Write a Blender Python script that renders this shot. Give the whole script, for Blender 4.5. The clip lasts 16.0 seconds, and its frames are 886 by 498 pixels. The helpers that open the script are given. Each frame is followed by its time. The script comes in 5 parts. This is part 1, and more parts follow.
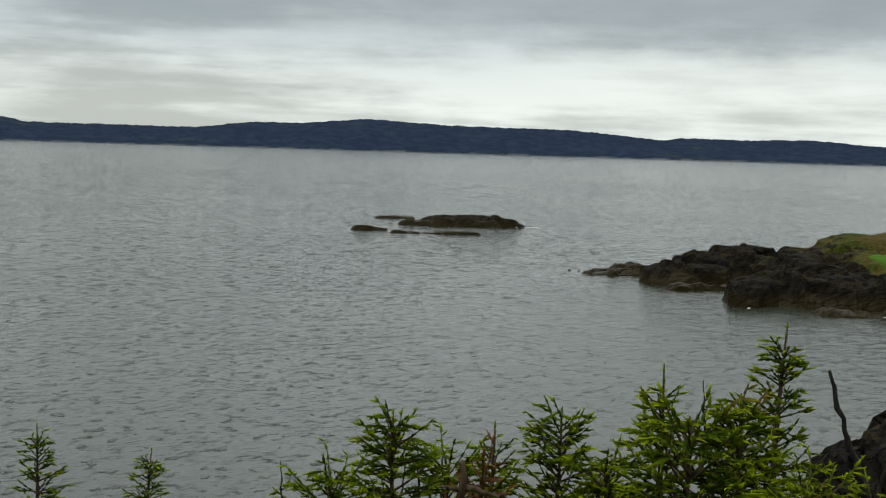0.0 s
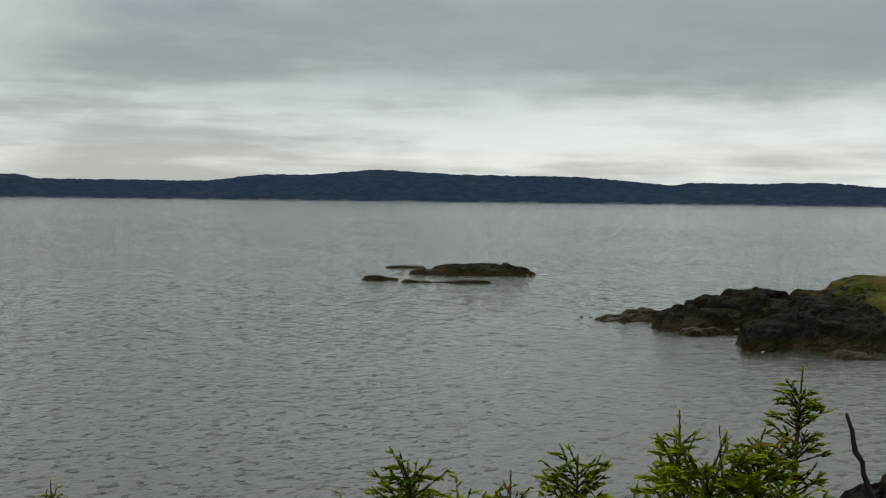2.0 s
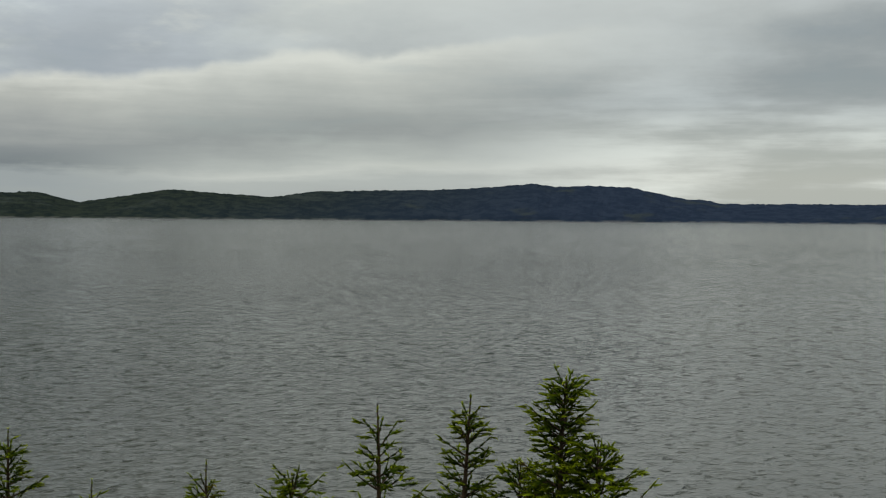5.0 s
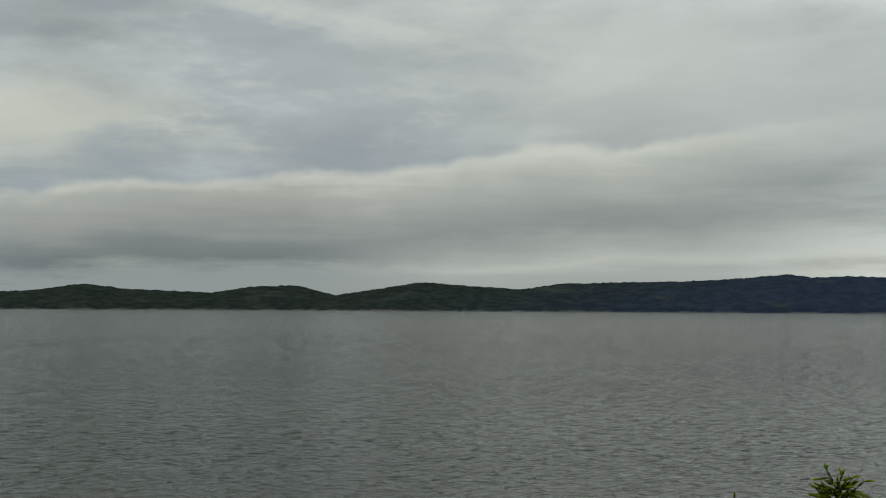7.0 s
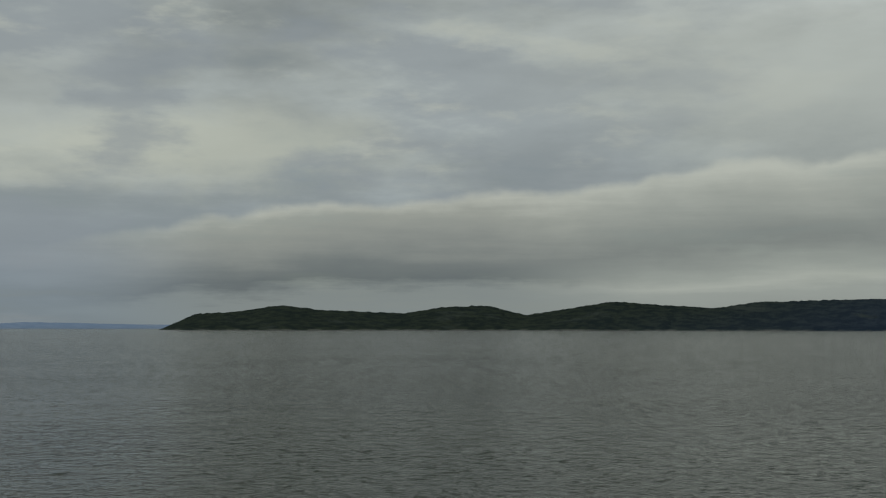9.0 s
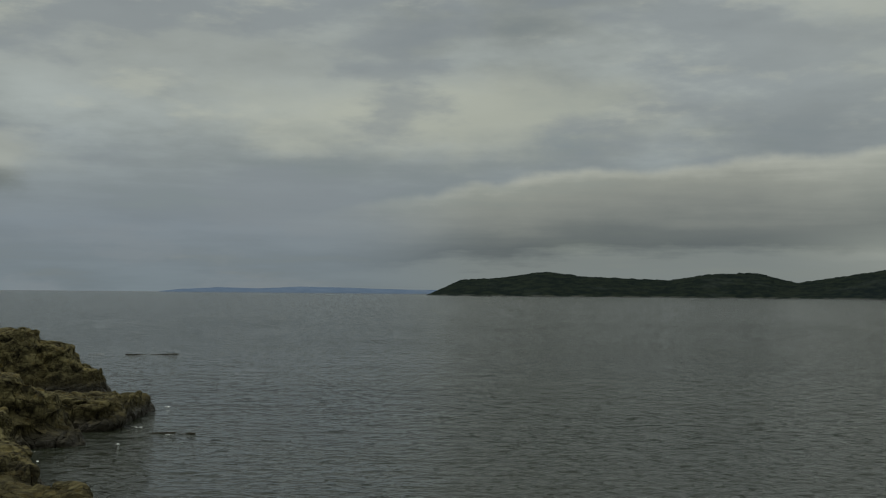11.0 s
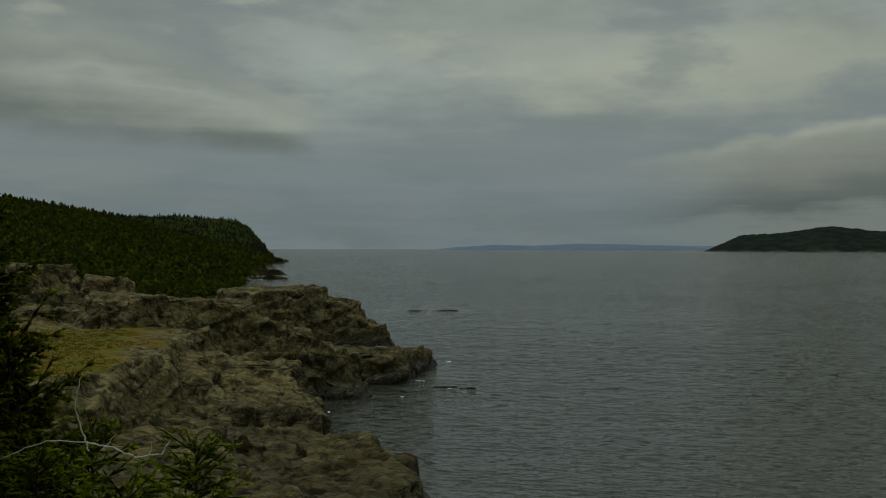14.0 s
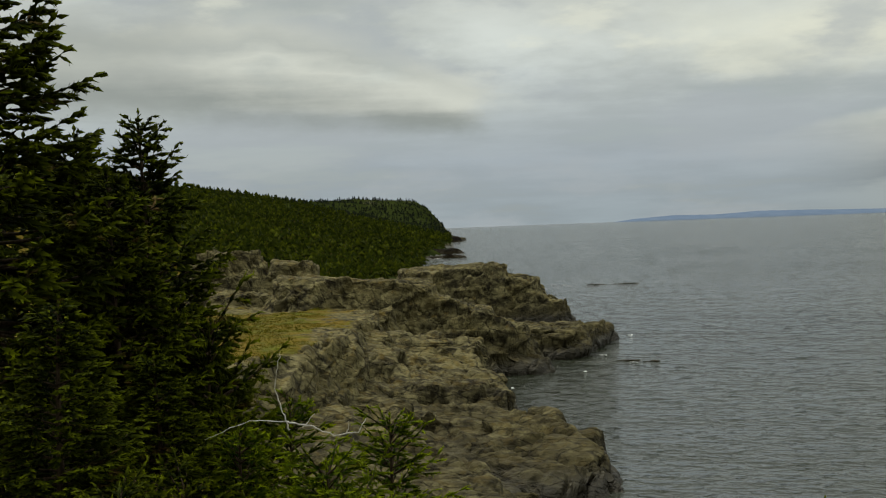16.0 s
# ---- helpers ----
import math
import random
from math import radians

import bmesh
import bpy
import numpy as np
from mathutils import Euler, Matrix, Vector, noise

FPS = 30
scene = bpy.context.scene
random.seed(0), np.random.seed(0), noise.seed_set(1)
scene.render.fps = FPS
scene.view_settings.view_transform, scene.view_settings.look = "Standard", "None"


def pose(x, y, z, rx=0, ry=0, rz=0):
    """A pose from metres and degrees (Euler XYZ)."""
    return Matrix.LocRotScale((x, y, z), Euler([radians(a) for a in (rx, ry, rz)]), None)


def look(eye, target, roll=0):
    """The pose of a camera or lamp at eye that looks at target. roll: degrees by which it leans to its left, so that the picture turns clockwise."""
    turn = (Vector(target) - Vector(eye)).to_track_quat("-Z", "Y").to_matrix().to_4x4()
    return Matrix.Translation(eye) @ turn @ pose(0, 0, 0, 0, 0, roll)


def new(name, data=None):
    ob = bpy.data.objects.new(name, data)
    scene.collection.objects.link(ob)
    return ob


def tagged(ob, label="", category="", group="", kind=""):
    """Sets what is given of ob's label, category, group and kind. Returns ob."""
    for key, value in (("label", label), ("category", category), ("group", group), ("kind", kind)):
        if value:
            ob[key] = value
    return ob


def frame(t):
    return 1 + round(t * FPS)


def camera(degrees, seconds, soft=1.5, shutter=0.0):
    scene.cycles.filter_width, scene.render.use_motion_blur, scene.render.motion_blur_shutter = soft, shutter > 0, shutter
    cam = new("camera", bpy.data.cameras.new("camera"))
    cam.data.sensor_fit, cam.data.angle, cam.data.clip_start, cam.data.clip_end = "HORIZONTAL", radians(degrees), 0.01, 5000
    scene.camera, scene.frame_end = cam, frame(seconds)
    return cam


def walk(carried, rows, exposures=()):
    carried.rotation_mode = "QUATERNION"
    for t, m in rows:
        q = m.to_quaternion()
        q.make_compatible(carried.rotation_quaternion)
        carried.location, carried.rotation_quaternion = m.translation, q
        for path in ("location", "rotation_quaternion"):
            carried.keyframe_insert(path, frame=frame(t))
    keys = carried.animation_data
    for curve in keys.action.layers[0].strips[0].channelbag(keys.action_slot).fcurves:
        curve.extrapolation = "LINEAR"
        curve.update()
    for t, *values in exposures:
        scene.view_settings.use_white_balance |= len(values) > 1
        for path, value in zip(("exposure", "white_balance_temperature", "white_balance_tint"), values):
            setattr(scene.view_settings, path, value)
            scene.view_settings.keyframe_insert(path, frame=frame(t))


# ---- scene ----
# A hand-held turn to the left on a cliff top, 12 m over the sea.
# seconds, bearing (clockwise from +y), pitch, roll
TURN = [
    (0, 0.00, -4.61, 1.67),
    (0.5, 0.03, -3.48, 0.82),
    (1, 0.28, -3.43, 0.59),
    (1.5, 0.25, -4.05, 0.53),
    (2, -0.55, -2.38, 0.62),
    (2.5, -0.62, -1.94, 0.52),
    (3, -3.38, -1.88, 0.32),
    (3.5, -11.45, -1.46, -0.01),
    (4, -19.03, -1.95, 0.67),
    (4.5, -26.62, -2.57, 0.22),
    (4.7, -28.64, -2.19, 0.31),
    (6.8, -41.11, 2.38, 0.26),
    (7, -42.41, 2.62, 0.32),
    (7.5, -44.65, 3.22, 0.77),
    (8, -45.89, 3.05, 0.93),
    (8.2, -47.37, 3.21, 0.85),
    (10.3, -58.21, 2.25, -0.62),
    (10.5, -60.46, 1.96, -0.42),
    (11, -63.12, 1.91, 0.51),
    (11.5, -65.64, 2.60, 1.33),
    (12, -66.87, 3.23, 2.39),
    (12.5, -67.54, 2.69, 1.91),
    (13, -69.80, 1.31, 0.97),
    (13.5, -73.15, -0.42, -0.01),
    (14, -75.65, -0.12, 0.08),
    (14.5, -77.66, -0.72, 0.27),
    (15, -78.85, -1.98, 0.07),
    (15.5, -81.29, -1.85, -1.56),
    (16, -83.77, -1.08, -2.13),
]
EYE_Z = 12.0
ARM = 0.4
cam = camera(39.0, 16.0, soft=1.2)


def held(bearing, pitch, roll):
    a = radians(bearing)
    return pose(ARM * math.sin(a), ARM * math.cos(a), EYE_Z, 0, 0, -bearing) @ pose(0, 0, 0, 90 + pitch) @ pose(0, 0, 0, 0, 0, roll)


walk(cam, [(t, held(b, p, r)) for t, b, p, r in TURN],
     exposures=[(0, 0.43, 6350, 6), (0.5, 0.18, 6400, 6), (3, 0.3, 6450, 6), (4.5, 0.2, 6500, 6), (7, -0.1, 6550, 4), (10.5, -0.55, 6650, 1), (12.5, -0.6, 6750, 0), (13.5, -0.74, 6800, -4), (14.5, -0.83, 6800, -6), (15, -0.6, 6800, -7), (16, 0.22, 6950, 3)])

# ---- sky and light ----
def nt_of(owner):
    owner.use_nodes = True
    owner.node_tree.nodes.clear()
    return owner.node_tree


class Graph:
    """Short way to write node trees."""

    def __init__(self, tree):
        self.tree = tree

    def node(self, kind, ins=(), **props):
        n = self.tree.nodes.new(kind)
        for k, v in props.items():
            if k == "operation":
                n.operation = v
            elif k == "blend_type":
                n.blend_type = v
            elif k == "data_type":
                n.data_type = v
            elif k == "noise_dimensions":
                n.noise_dimensions = v
            elif k == "feature":
                n.feature = v
            elif k == "distance":
                n.distance = v
            elif k == "attribute_name":
                n.attribute_name = v
            elif k == "interpolation_type":
                n.interpolation_type = v
            elif k == "bands_direction":
                n.bands_direction = v
        items = ins.items() if isinstance(ins, dict) else enumerate(ins)
        for k, v in items:
            if v is None:
                continue
            if hasattr(v, "is_output"):
                self.tree.links.new(v, n.inputs[k])
            else:
                n.inputs[k].default_value = v
        return n

    def math(self, op, a, b=None, c=None, clamp=False):
        n = self.node("ShaderNodeMath", [a, b, c], operation=op)
        n.use_clamp = clamp
        return n.outputs[0]

    def vec(self, op, a, b=None):
        n = self.node("ShaderNodeVectorMath", [a, b], operation=op)
        return n.outputs[0]

    def noise(self, v, scale, detail=4.0, rough=0.55, lac=2.0, dist=0.0):
        n = self.node("ShaderNodeTexNoise", {"Vector": v, "Scale": scale, "Detail": detail, "Roughness": rough, "Lacunarity": lac, "Distortion": dist})
        return n.outputs[0]

    def span(self, v, a, b, c=0.0, d=1.0, smooth=True):
        n = self.node("ShaderNodeMapRange", {"Value": v, "From Min": a, "From Max": b, "To Min": c, "To Max": d})
        n.interpolation_type = "SMOOTHSTEP" if smooth else "LINEAR"
        return n.outputs[0]

    def mix(self, f, a, b, kind="MIX"):
        n = self.tree.nodes.new("ShaderNodeMix")
        n.data_type, n.blend_type = "RGBA", kind
        for k, v in ((0, f), (6, a), (7, b)):
            sock = n.inputs[k]
            if hasattr(v, "is_output"):
                self.tree.links.new(v, sock)
            elif k == 0:
                sock.default_value = v
            else:
                sock.default_value = (*v, 1.0)
        return n.outputs[2]

    def ramp(self, v, stops):
        n = self.tree.nodes.new("ShaderNodeValToRGB")
        self.tree.links.new(v, n.inputs[0])
        e = n.color_ramp.elements
        while len(e) < len(stops):
            e.new(0.5)
        for el, (p, c) in zip(e, stops):
            el.position = p
            el.color = (*c, 1.0) if len(c) == 3 else c
        return n.outputs[0]


SUN_BEARING, SUN_HEIGHT = 225.0, 60.0

world = bpy.data.worlds.new("overcast_sky")
scene.world = world
g = Graph(nt_of(world))
way = g.node("ShaderNodeTexCoord").outputs["Generated"]
dx, dy, dz = g.node("ShaderNodeSeparateXYZ", [way]).outputs
up = g.math("MAXIMUM", dz, 0.0)
# clouds lie on a flat deck, so they crowd together towards the horizon
deck = g.math("ADD", up, 0.075)
flat = g.node("ShaderNodeCombineXYZ", [g.math("DIVIDE", dx, deck), g.math("DIVIDE", dy, deck), up]).outputs[0]
az = g.math("MULTIPLY", g.math("ARCTAN2", dx, dy), 180 / math.pi)
el = g.math("MULTIPLY", g.math("ARCSINE", dz), 180 / math.pi)
# ragged edges: the same bearings and heights, pushed about by noise
puff = g.node("ShaderNodeTexNoise", {"Vector": g.vec("MULTIPLY", way, (1.0, 1.0, 2.2)), "Scale": 11.0, "Detail": 7.0, "Roughness": 0.6}).outputs[1]
pr, pg, pb = g.node("ShaderNodeSeparateXYZ", [puff]).outputs
azw = g.math("ADD", az, g.math("MULTIPLY", g.math("SUBTRACT", pr, 0.5), 9.0))
elw = g.math("ADD", el, g.math("MULTIPLY", g.math("SUBTRACT", pg, 0.5), 3.0))


def puffy(a0, e0, half_a, half_e, soft=0.7):
    """A cloud about a bearing and a height, with ragged rim."""
    u = g.math("DIVIDE", g.math("SUBTRACT", azw, a0), half_a)
    v = g.math("DIVIDE", g.math("SUBTRACT", elw, e0), half_e)
    d = g.math("SQRT", g.math("ADD", g.math("MULTIPLY", u, u), g.math("MULTIPLY", v, v)))
    return g.span(d, 1.0 + soft * 0.5, 1.0 - soft * 0.5)


# west, over the open sea, the deck is thin and bluish; north it is thick, with a bright gap under it
west = g.span(az, -20, -58)
# added bands above the view: brighter north, darker west, to tone the water
north_sky = g.ramp(dz, [(0.0, (0.55, 0.57, 0.545)), (0.03, (0.545, 0.555, 0.525)), (0.06, (0.46, 0.48, 0.465)), (0.09, (0.35, 0.375, 0.385)), (0.15, (0.31, 0.335, 0.35)), (0.24, (0.62, 0.64, 0.64)), (0.4, (0.85, 0.87, 0.87)), (0.65, (1.15, 1.17, 1.17)), (1.0, (1.9, 1.93, 1.93))])
west_sky = g.ramp(dz, [(0.0, (0.255, 0.30, 0.355)), (0.05, (0.295, 0.335, 0.40)), (0.09, (0.36, 0.395, 0.435)), (0.14, (0.46, 0.49, 0.505)), (0.22, (0.41, 0.435, 0.45)), (0.32, (0.25, 0.27, 0.28)), (0.5, (0.32, 0.34, 0.345)), (0.7, (1.0, 1.02, 1.02)), (1.0, (1.9, 1.93, 1.93))])
back_sky = g.ramp(dz, [(0.0, (0.26, 0.28, 0.29)), (0.2, (0.33, 0.35, 0.36)), (0.5, (0.45, 0.47, 0.48)), (0.7, (1.0, 1.02, 1.02)), (1.0, (1.9, 1.93, 1.93))])
base = g.mix(west, north_sky, west_sky)
back = g.math("MAXIMUM", g.span(az, 45, 90), g.span(az, -112, -150))
base = g.mix(back, base, back_sky)
n1 = g.noise(flat, 0.40, 5.0, 0.55, dist=0.1)
n2 = g.noise(g.vec("MULTIPLY", way, (1.0, 1.0, 3.6)), 4.6, 7.0, 0.56)
n3 = g.noise(g.vec("MULTIPLY", way, (1.0, 1.0, 2.6)), 9.0, 7.0, 0.6)
# long thin layers low over the horizon
thread = g.noise(g.vec("MULTIPLY", way, (1.0, 1.0, 11.0)), 4.5, 6.0, 0.58)
low_air = g.span(el, 9.0, 3.0)
swell = g.math("ADD", g.math("MULTIPLY", n1, 0.7), g.math("ADD", g.math("MULTIPLY", n2, 0.9), g.math("ADD", g.math("MULTIPLY", n3, 0.35), g.math("MULTIPLY", g.math("MULTIPLY", g.math("SUBTRACT", thread, 0.5), low_air), 1.0))))
tone = g.span(swell, 0.72, 1.22, 0.74, 1.28)
calm = g.math("MULTIPLY", g.math("MULTIPLY", west, g.span(el, 7.5, 3.5)), 0.7)
tone = g.math("ADD", g.math("MULTIPLY", tone, g.math("SUBTRACT", 1.0, calm)), calm)
grey3 = g.node("ShaderNodeCombineColor", [tone, tone, tone]).outputs[0]
clouds = g.mix(1.0, base, grey3, "MULTIPLY")
# the heavier part of the deck to the north-east
clouds = g.mix(g.math("MULTIPLY", puffy(10, 7.6, 18, 2.3, 1.2), 0.65), clouds, (0.235, 0.255, 0.27))
clouds = g.mix(g.math("MULTIPLY", puffy(-27, 9.5, 11, 3.2, 1.3), 0.6), clouds, (0.56, 0.58, 0.57))
# pale gap low in the north
clouds = g.mix(g.math("MULTIPLY", puffy(13, 3.4, 10, 1.2, 1.2), 0.3), clouds, (0.76, 0.77, 0.72))
# warm thin cloud above the sea in the west, blue between
clouds = g.mix(g.math("MULTIPLY", puffy(-63, 8.0, 8.5, 1.7, 1.3), 0.75), clouds, (0.62, 0.625, 0.56))
clouds = g.mix(g.math("MULTIPLY", puffy(-38, 11.5, 8, 2.6, 1.3), 0.55), clouds, (0.58, 0.60, 0.58))
clouds = g.mix(g.math("MULTIPLY", puffy(-76, 11.0, 9, 2.2, 1.3), 0.5), clouds, (0.50, 0.52, 0.52))
# blue-grey gaps between the puffs, and pale puffs, over the open sea
gap = g.span(g.noise(g.vec("MULTIPLY", way, (1.0, 1.0, 3.2)), 5.2, 7.0, 0.56), 0.47, 0.60)
clouds = g.mix(g.math("MULTIPLY", gap, g.math("MULTIPLY", west, 0.6)), clouds, (0.33, 0.36, 0.415))
pale = g.span(g.noise(g.vec("MULTIPLY", way, (1.0, 1.0, 3.4)), 7.3, 7.0, 0.58), 0.52, 0.66)
clouds = g.mix(g.math("MULTIPLY", pale, g.math("MULTIPLY", g.math("MULTIPLY", west, g.span(el, 4.5, 8.0)), 0.55)), clouds, (0.66, 0.665, 0.61))
# a long bank lies over the far hills: bright rounded top, grey layered underside
bank_line = g.ramp(g.span(az, -74, -24, 0, 1, False), [(0.0, (0.22,) * 3), (0.16, (0.40,) * 3), (0.25, (0.51,) * 3), (0.36, (0.57,) * 3), (0.5, (0.60,) * 3), (0.58, (0.63,) * 3), (0.64, (0.70,) * 3), (0.75, (0.76,) * 3), (0.83, (0.77,) * 3), (1.0, (0.88,) * 3)])
lumps = g.noise(g.vec("MULTIPLY", way, (1.0, 1.0, 1.4)), 13.0, 5.0, 0.5)
bank_top = g.math("ADD", g.math("MULTIPLY", bank_line, 10.0), g.math("MULTIPLY", g.math("SUBTRACT", lumps, 0.5), 2.0))
in_bank = g.math("MULTIPLY", g.span(g.math("SUBTRACT", bank_top, el), -0.12, 0.42), g.math("MULTIPLY", g.span(az, -73, -59), g.span(az, -20, -34)))
depth = g.math("DIVIDE", g.math("ADD", el, g.math("ADD", g.math("MULTIPLY", g.math("SUBTRACT", n3, 0.5), 1.5), g.math("MULTIPLY", g.math("SUBTRACT", thread, 0.5), 2.2))), bank_top)
bank_e = g.ramp(depth, [(0.0, (0.34, 0.36, 0.36)), (0.20, (0.40, 0.42, 0.41)), (0.27, (0.50, 0.515, 0.49)), (0.36, (0.40, 0.42, 0.405)), (0.52, (0.27, 0.285, 0.285)), (0.64, (0.34, 0.355, 0.345)), (0.82, (0.47, 0.48, 0.455)), (0.97, (0.62, 0.625, 0.585))])
bank_w = g.ramp(depth, [(0.0, (0.30, 0.33, 0.345)), (0.24, (0.29, 0.315, 0.325)), (0.33, (0.165, 0.185, 0.20)), (0.46, (0.215, 0.232, 0.24)), (0.62, (0.31, 0.32, 0.315)), (0.84, (0.42, 0.425, 0.40)), (0.98, (0.60, 0.60, 0.56))])
bank = g.mix(g.span(az, -40, -50), bank_e, bank_w)
bank = g.mix(g.span(az, -61, -70, 0.0, 0.65), bank, west_sky)
clouds = g.mix(g.math("MULTIPLY", in_bank, 0.93), clouds, bank)
# one loose cloud over the headland: level grey base, pale rounded end, thickening to the south
lead = g.math("SUBTRACT", -81.0, az)
lone_top = g.math("ADD", g.math("MINIMUM", g.math("ADD", g.math("MULTIPLY", lead, 0.30), 6.6), 9.8), g.math("MULTIPLY", g.math("SUBTRACT", lumps, 0.5), 2.4))
lone_base = g.math("ADD", g.math("ADD", g.math("MULTIPLY", lead, 0.07), 4.0), g.math("MULTIPLY", g.math("SUBTRACT", n3, 0.5), 1.6))
lone_d = g.math("DIVIDE", g.math("SUBTRACT", el, lone_base), g.math("SUBTRACT", lone_top, lone_base))
lead_w = g.math("ADD", lead, g.math("MULTIPLY", g.math("SUBTRACT", pr, 0.5), 6.0))
lone = g.math("MULTIPLY", g.math("MULTIPLY", g.span(lone_d, -0.15, 0.25), g.span(lone_d, 1.15, 0.75)), g.math("MULTIPLY", g.span(lead_w, -0.6, 1.8), g.span(az, -118, -104)))
lone_f = g.math("ADD", lone_d, g.math("ADD", g.math("MULTIPLY", g.math("SUBTRACT", thread, 0.5), 0.45), g.math("MULTIPLY", g.math("SUBTRACT", n3, 0.5), 0.7)))
lone_c = g.ramp(lone_f, [(0.0, (0.20, 0.22, 0.225)), (0.18, (0.24, 0.26, 0.265)), (0.36, (0.39, 0.405, 0.40)), (0.54, (0.53, 0.545, 0.53)), (0.74, (0.40, 0.42, 0.42)), (0.92, (0.46, 0.475, 0.465))])
lone_c = g.mix(g.span(lead, 11, 17, 0.0, 0.6), lone_c, (0.26, 0.28, 0.285))
lone_c = g.mix(g.math("MULTIPLY", g.span(lead, 6, 1.5), g.span(lone_f, 0.22, 0.5, 0.0, 0.6)), lone_c, (0.55, 0.565, 0.545))
clouds = g.mix(g.math("MULTIPLY", lone, 0.92), clouds, lone_c)
blue = g.node("ShaderNodeTexSky")
blue.sky_type, blue.sun_disc, blue.sun_elevation, blue.sun_rotation = "NISHITA", False, radians(SUN_HEIGHT), radians(SUN_BEARING)
thin = g.mix(1.0, blue.outputs[0], (0.1, 0.1, 0.1), "MULTIPLY")
cover = g.span(swell, 0.70, 0.95, 0.86, 0.98)
sky = g.mix(cover, thin, clouds)
out = g.node("ShaderNodeBackground", {"Color": sky, "Strength": 1.0})
g.node("ShaderNodeOutputWorld", [out.outputs[0]])

sun = new("sun", bpy.data.lights.new("sun", "SUN"))
sun.data.energy, sun.data.angle, sun.data.color = 1.8, radians(22), (1.0, 0.96, 0.9)
a = radians(SUN_BEARING)
sun.matrix_world = look((0, 0, 80), (-math.sin(a), -math.cos(a), 80 - math.tan(radians(SUN_HEIGHT))))

# ---- materials ----
def material(name):
    m = bpy.data.materials.new(name)
    gr = Graph(nt_of(m))
    return m, gr


def finish(gr, ins, normal=None, disp=None):
    b = gr.node("ShaderNodeBsdfPrincipled", ins)
    if normal is not None:
        gr.tree.links.new(normal, b.inputs["Normal"])
    gr.node("ShaderNodeOutputMaterial", {"Surface": b.outputs[0]})
    return b


def place_of(gr):
    return gr.node("ShaderNodeNewGeometry").outputs["Position"]


def bump(gr, h, strength, distance, normal=None):
    return gr.node("ShaderNodeBump", {"Height": h, "Strength": strength, "Distance": distance, "Normal": normal}).outputs[0]


def water_material():
    m, gr = material("sea_water")
    p = place_of(gr)
    # wind chop runs in from the west, with a long low swell under it
    turned = gr.node("ShaderNodeVectorRotate", {"Vector": p, "Angle": radians(35)})
    q = gr.vec("MULTIPLY", turned.outputs[0], (1.0, 0.7, 1.0))
    swell = gr.noise(q, 0.09, 1.0, 0.5)
    rollers = gr.noise(q, 0.24, 1.5, 0.5, dist=0.2)
    chop = gr.noise(q, 0.75, 3.0, 0.58, dist=0.2)
    peaks = gr.math("POWER", gr.span(gr.noise(q, 1.0, 2.0, 0.5), 0.46, 0.8), 1.3)
    fine = gr.noise(q, 2.8, 3.0, 0.6, dist=0.2)
    gust = gr.span(gr.noise(p, 0.012, 3.0, 0.55), 0.36, 0.66, 0.7, 1.0)
    low = gr.math("ADD", gr.math("MULTIPLY", swell, 0.6), gr.math("MULTIPLY", rollers, 0.55))
    # the cove behind the point lies in shelter
    px, py, pz = gr.node("ShaderNodeSeparateXYZ", [p]).outputs
    shelter = gr.math("MULTIPLY", gr.span(px, -14, 22), gr.span(py, 150, 95))
    low = gr.math("MULTIPLY", low, gr.math("SUBTRACT", 1.0, gr.math("MULTIPLY", shelter, 0.75)))
    high = gr.math("ADD", gr.math("MULTIPLY", chop, 0.46), gr.math("ADD", gr.math("MULTIPLY", peaks, 0.16), gr.math("MULTIPLY", fine, 0.10)))
    crests = gr.math("MULTIPLY", gr.span(gr.noise(q, 1.5, 3.0, 0.55, dist=0.2), 0.58, 0.76), gr.math("MULTIPLY", gust, 0.5))
    away = gr.node("ShaderNodeVectorMath", [p], operation="LENGTH").outputs["Value"]
    seas = gr.math("MULTIPLY", gr.span(gr.noise(q, 0.62, 3.0, 0.55, dist=0.2), 0.57, 0.74), gr.span(away, 70, 220, 0.1, 1.0))
    crests = gr.math("ADD", crests, seas)
    high = gr.math("ADD", gr.math("MULTIPLY", high, gust), crests)
    h = gr.math("MULTIPLY", gr.math("ADD", low, high), gr.math("SUBTRACT", 1.0, gr.math("MULTIPLY", shelter, 0.4)))
    # rougher where the open sea runs in
    h = gr.math("MULTIPLY", h, gr.span(px, -15, -130, 1.0, 2.1))
    n = bump(gr, h, 1.0, 0.50)
    # dark dashes painted for short steep wave faces: sky reflection is cut there, so the water body shows
    ripple = gr.math("MULTIPLY", gr.span(gr.noise(q, 1.9, 3.0, 0.6, dist=0.3), 0.585, 0.65), gr.span(away, 220, 90))
    wavelet = gr.math("MULTIPLY", gr.span(gr.noise(q, 0.75, 4.0, 0.62, dist=0.3), 0.57, 0.64), gr.math("MULTIPLY", gr.span(away, 50, 110), gr.span(away, 700, 300)))
    wave = gr.math("MULTIPLY", gr.span(gr.noise(q, 0.26, 5.0, 0.65, dist=0.3), 0.55, 0.63), gr.span(away, 200, 420))
    faces = gr.math("MAXIMUM", ripple, gr.math("MAXIMUM", wavelet, wave))
    faces = gr.math("MULTIPLY", gr.math("MULTIPLY", faces, gust), gr.math("SUBTRACT", 1.0, gr.math("MULTIPLY", shelter, 0.75)))
    tint = gr.mix(gr.span(gr.noise(p, 0.02, 3.0), 0.35, 0.65), (0.0115, 0.0145, 0.009), (0.0165, 0.0195, 0.012))
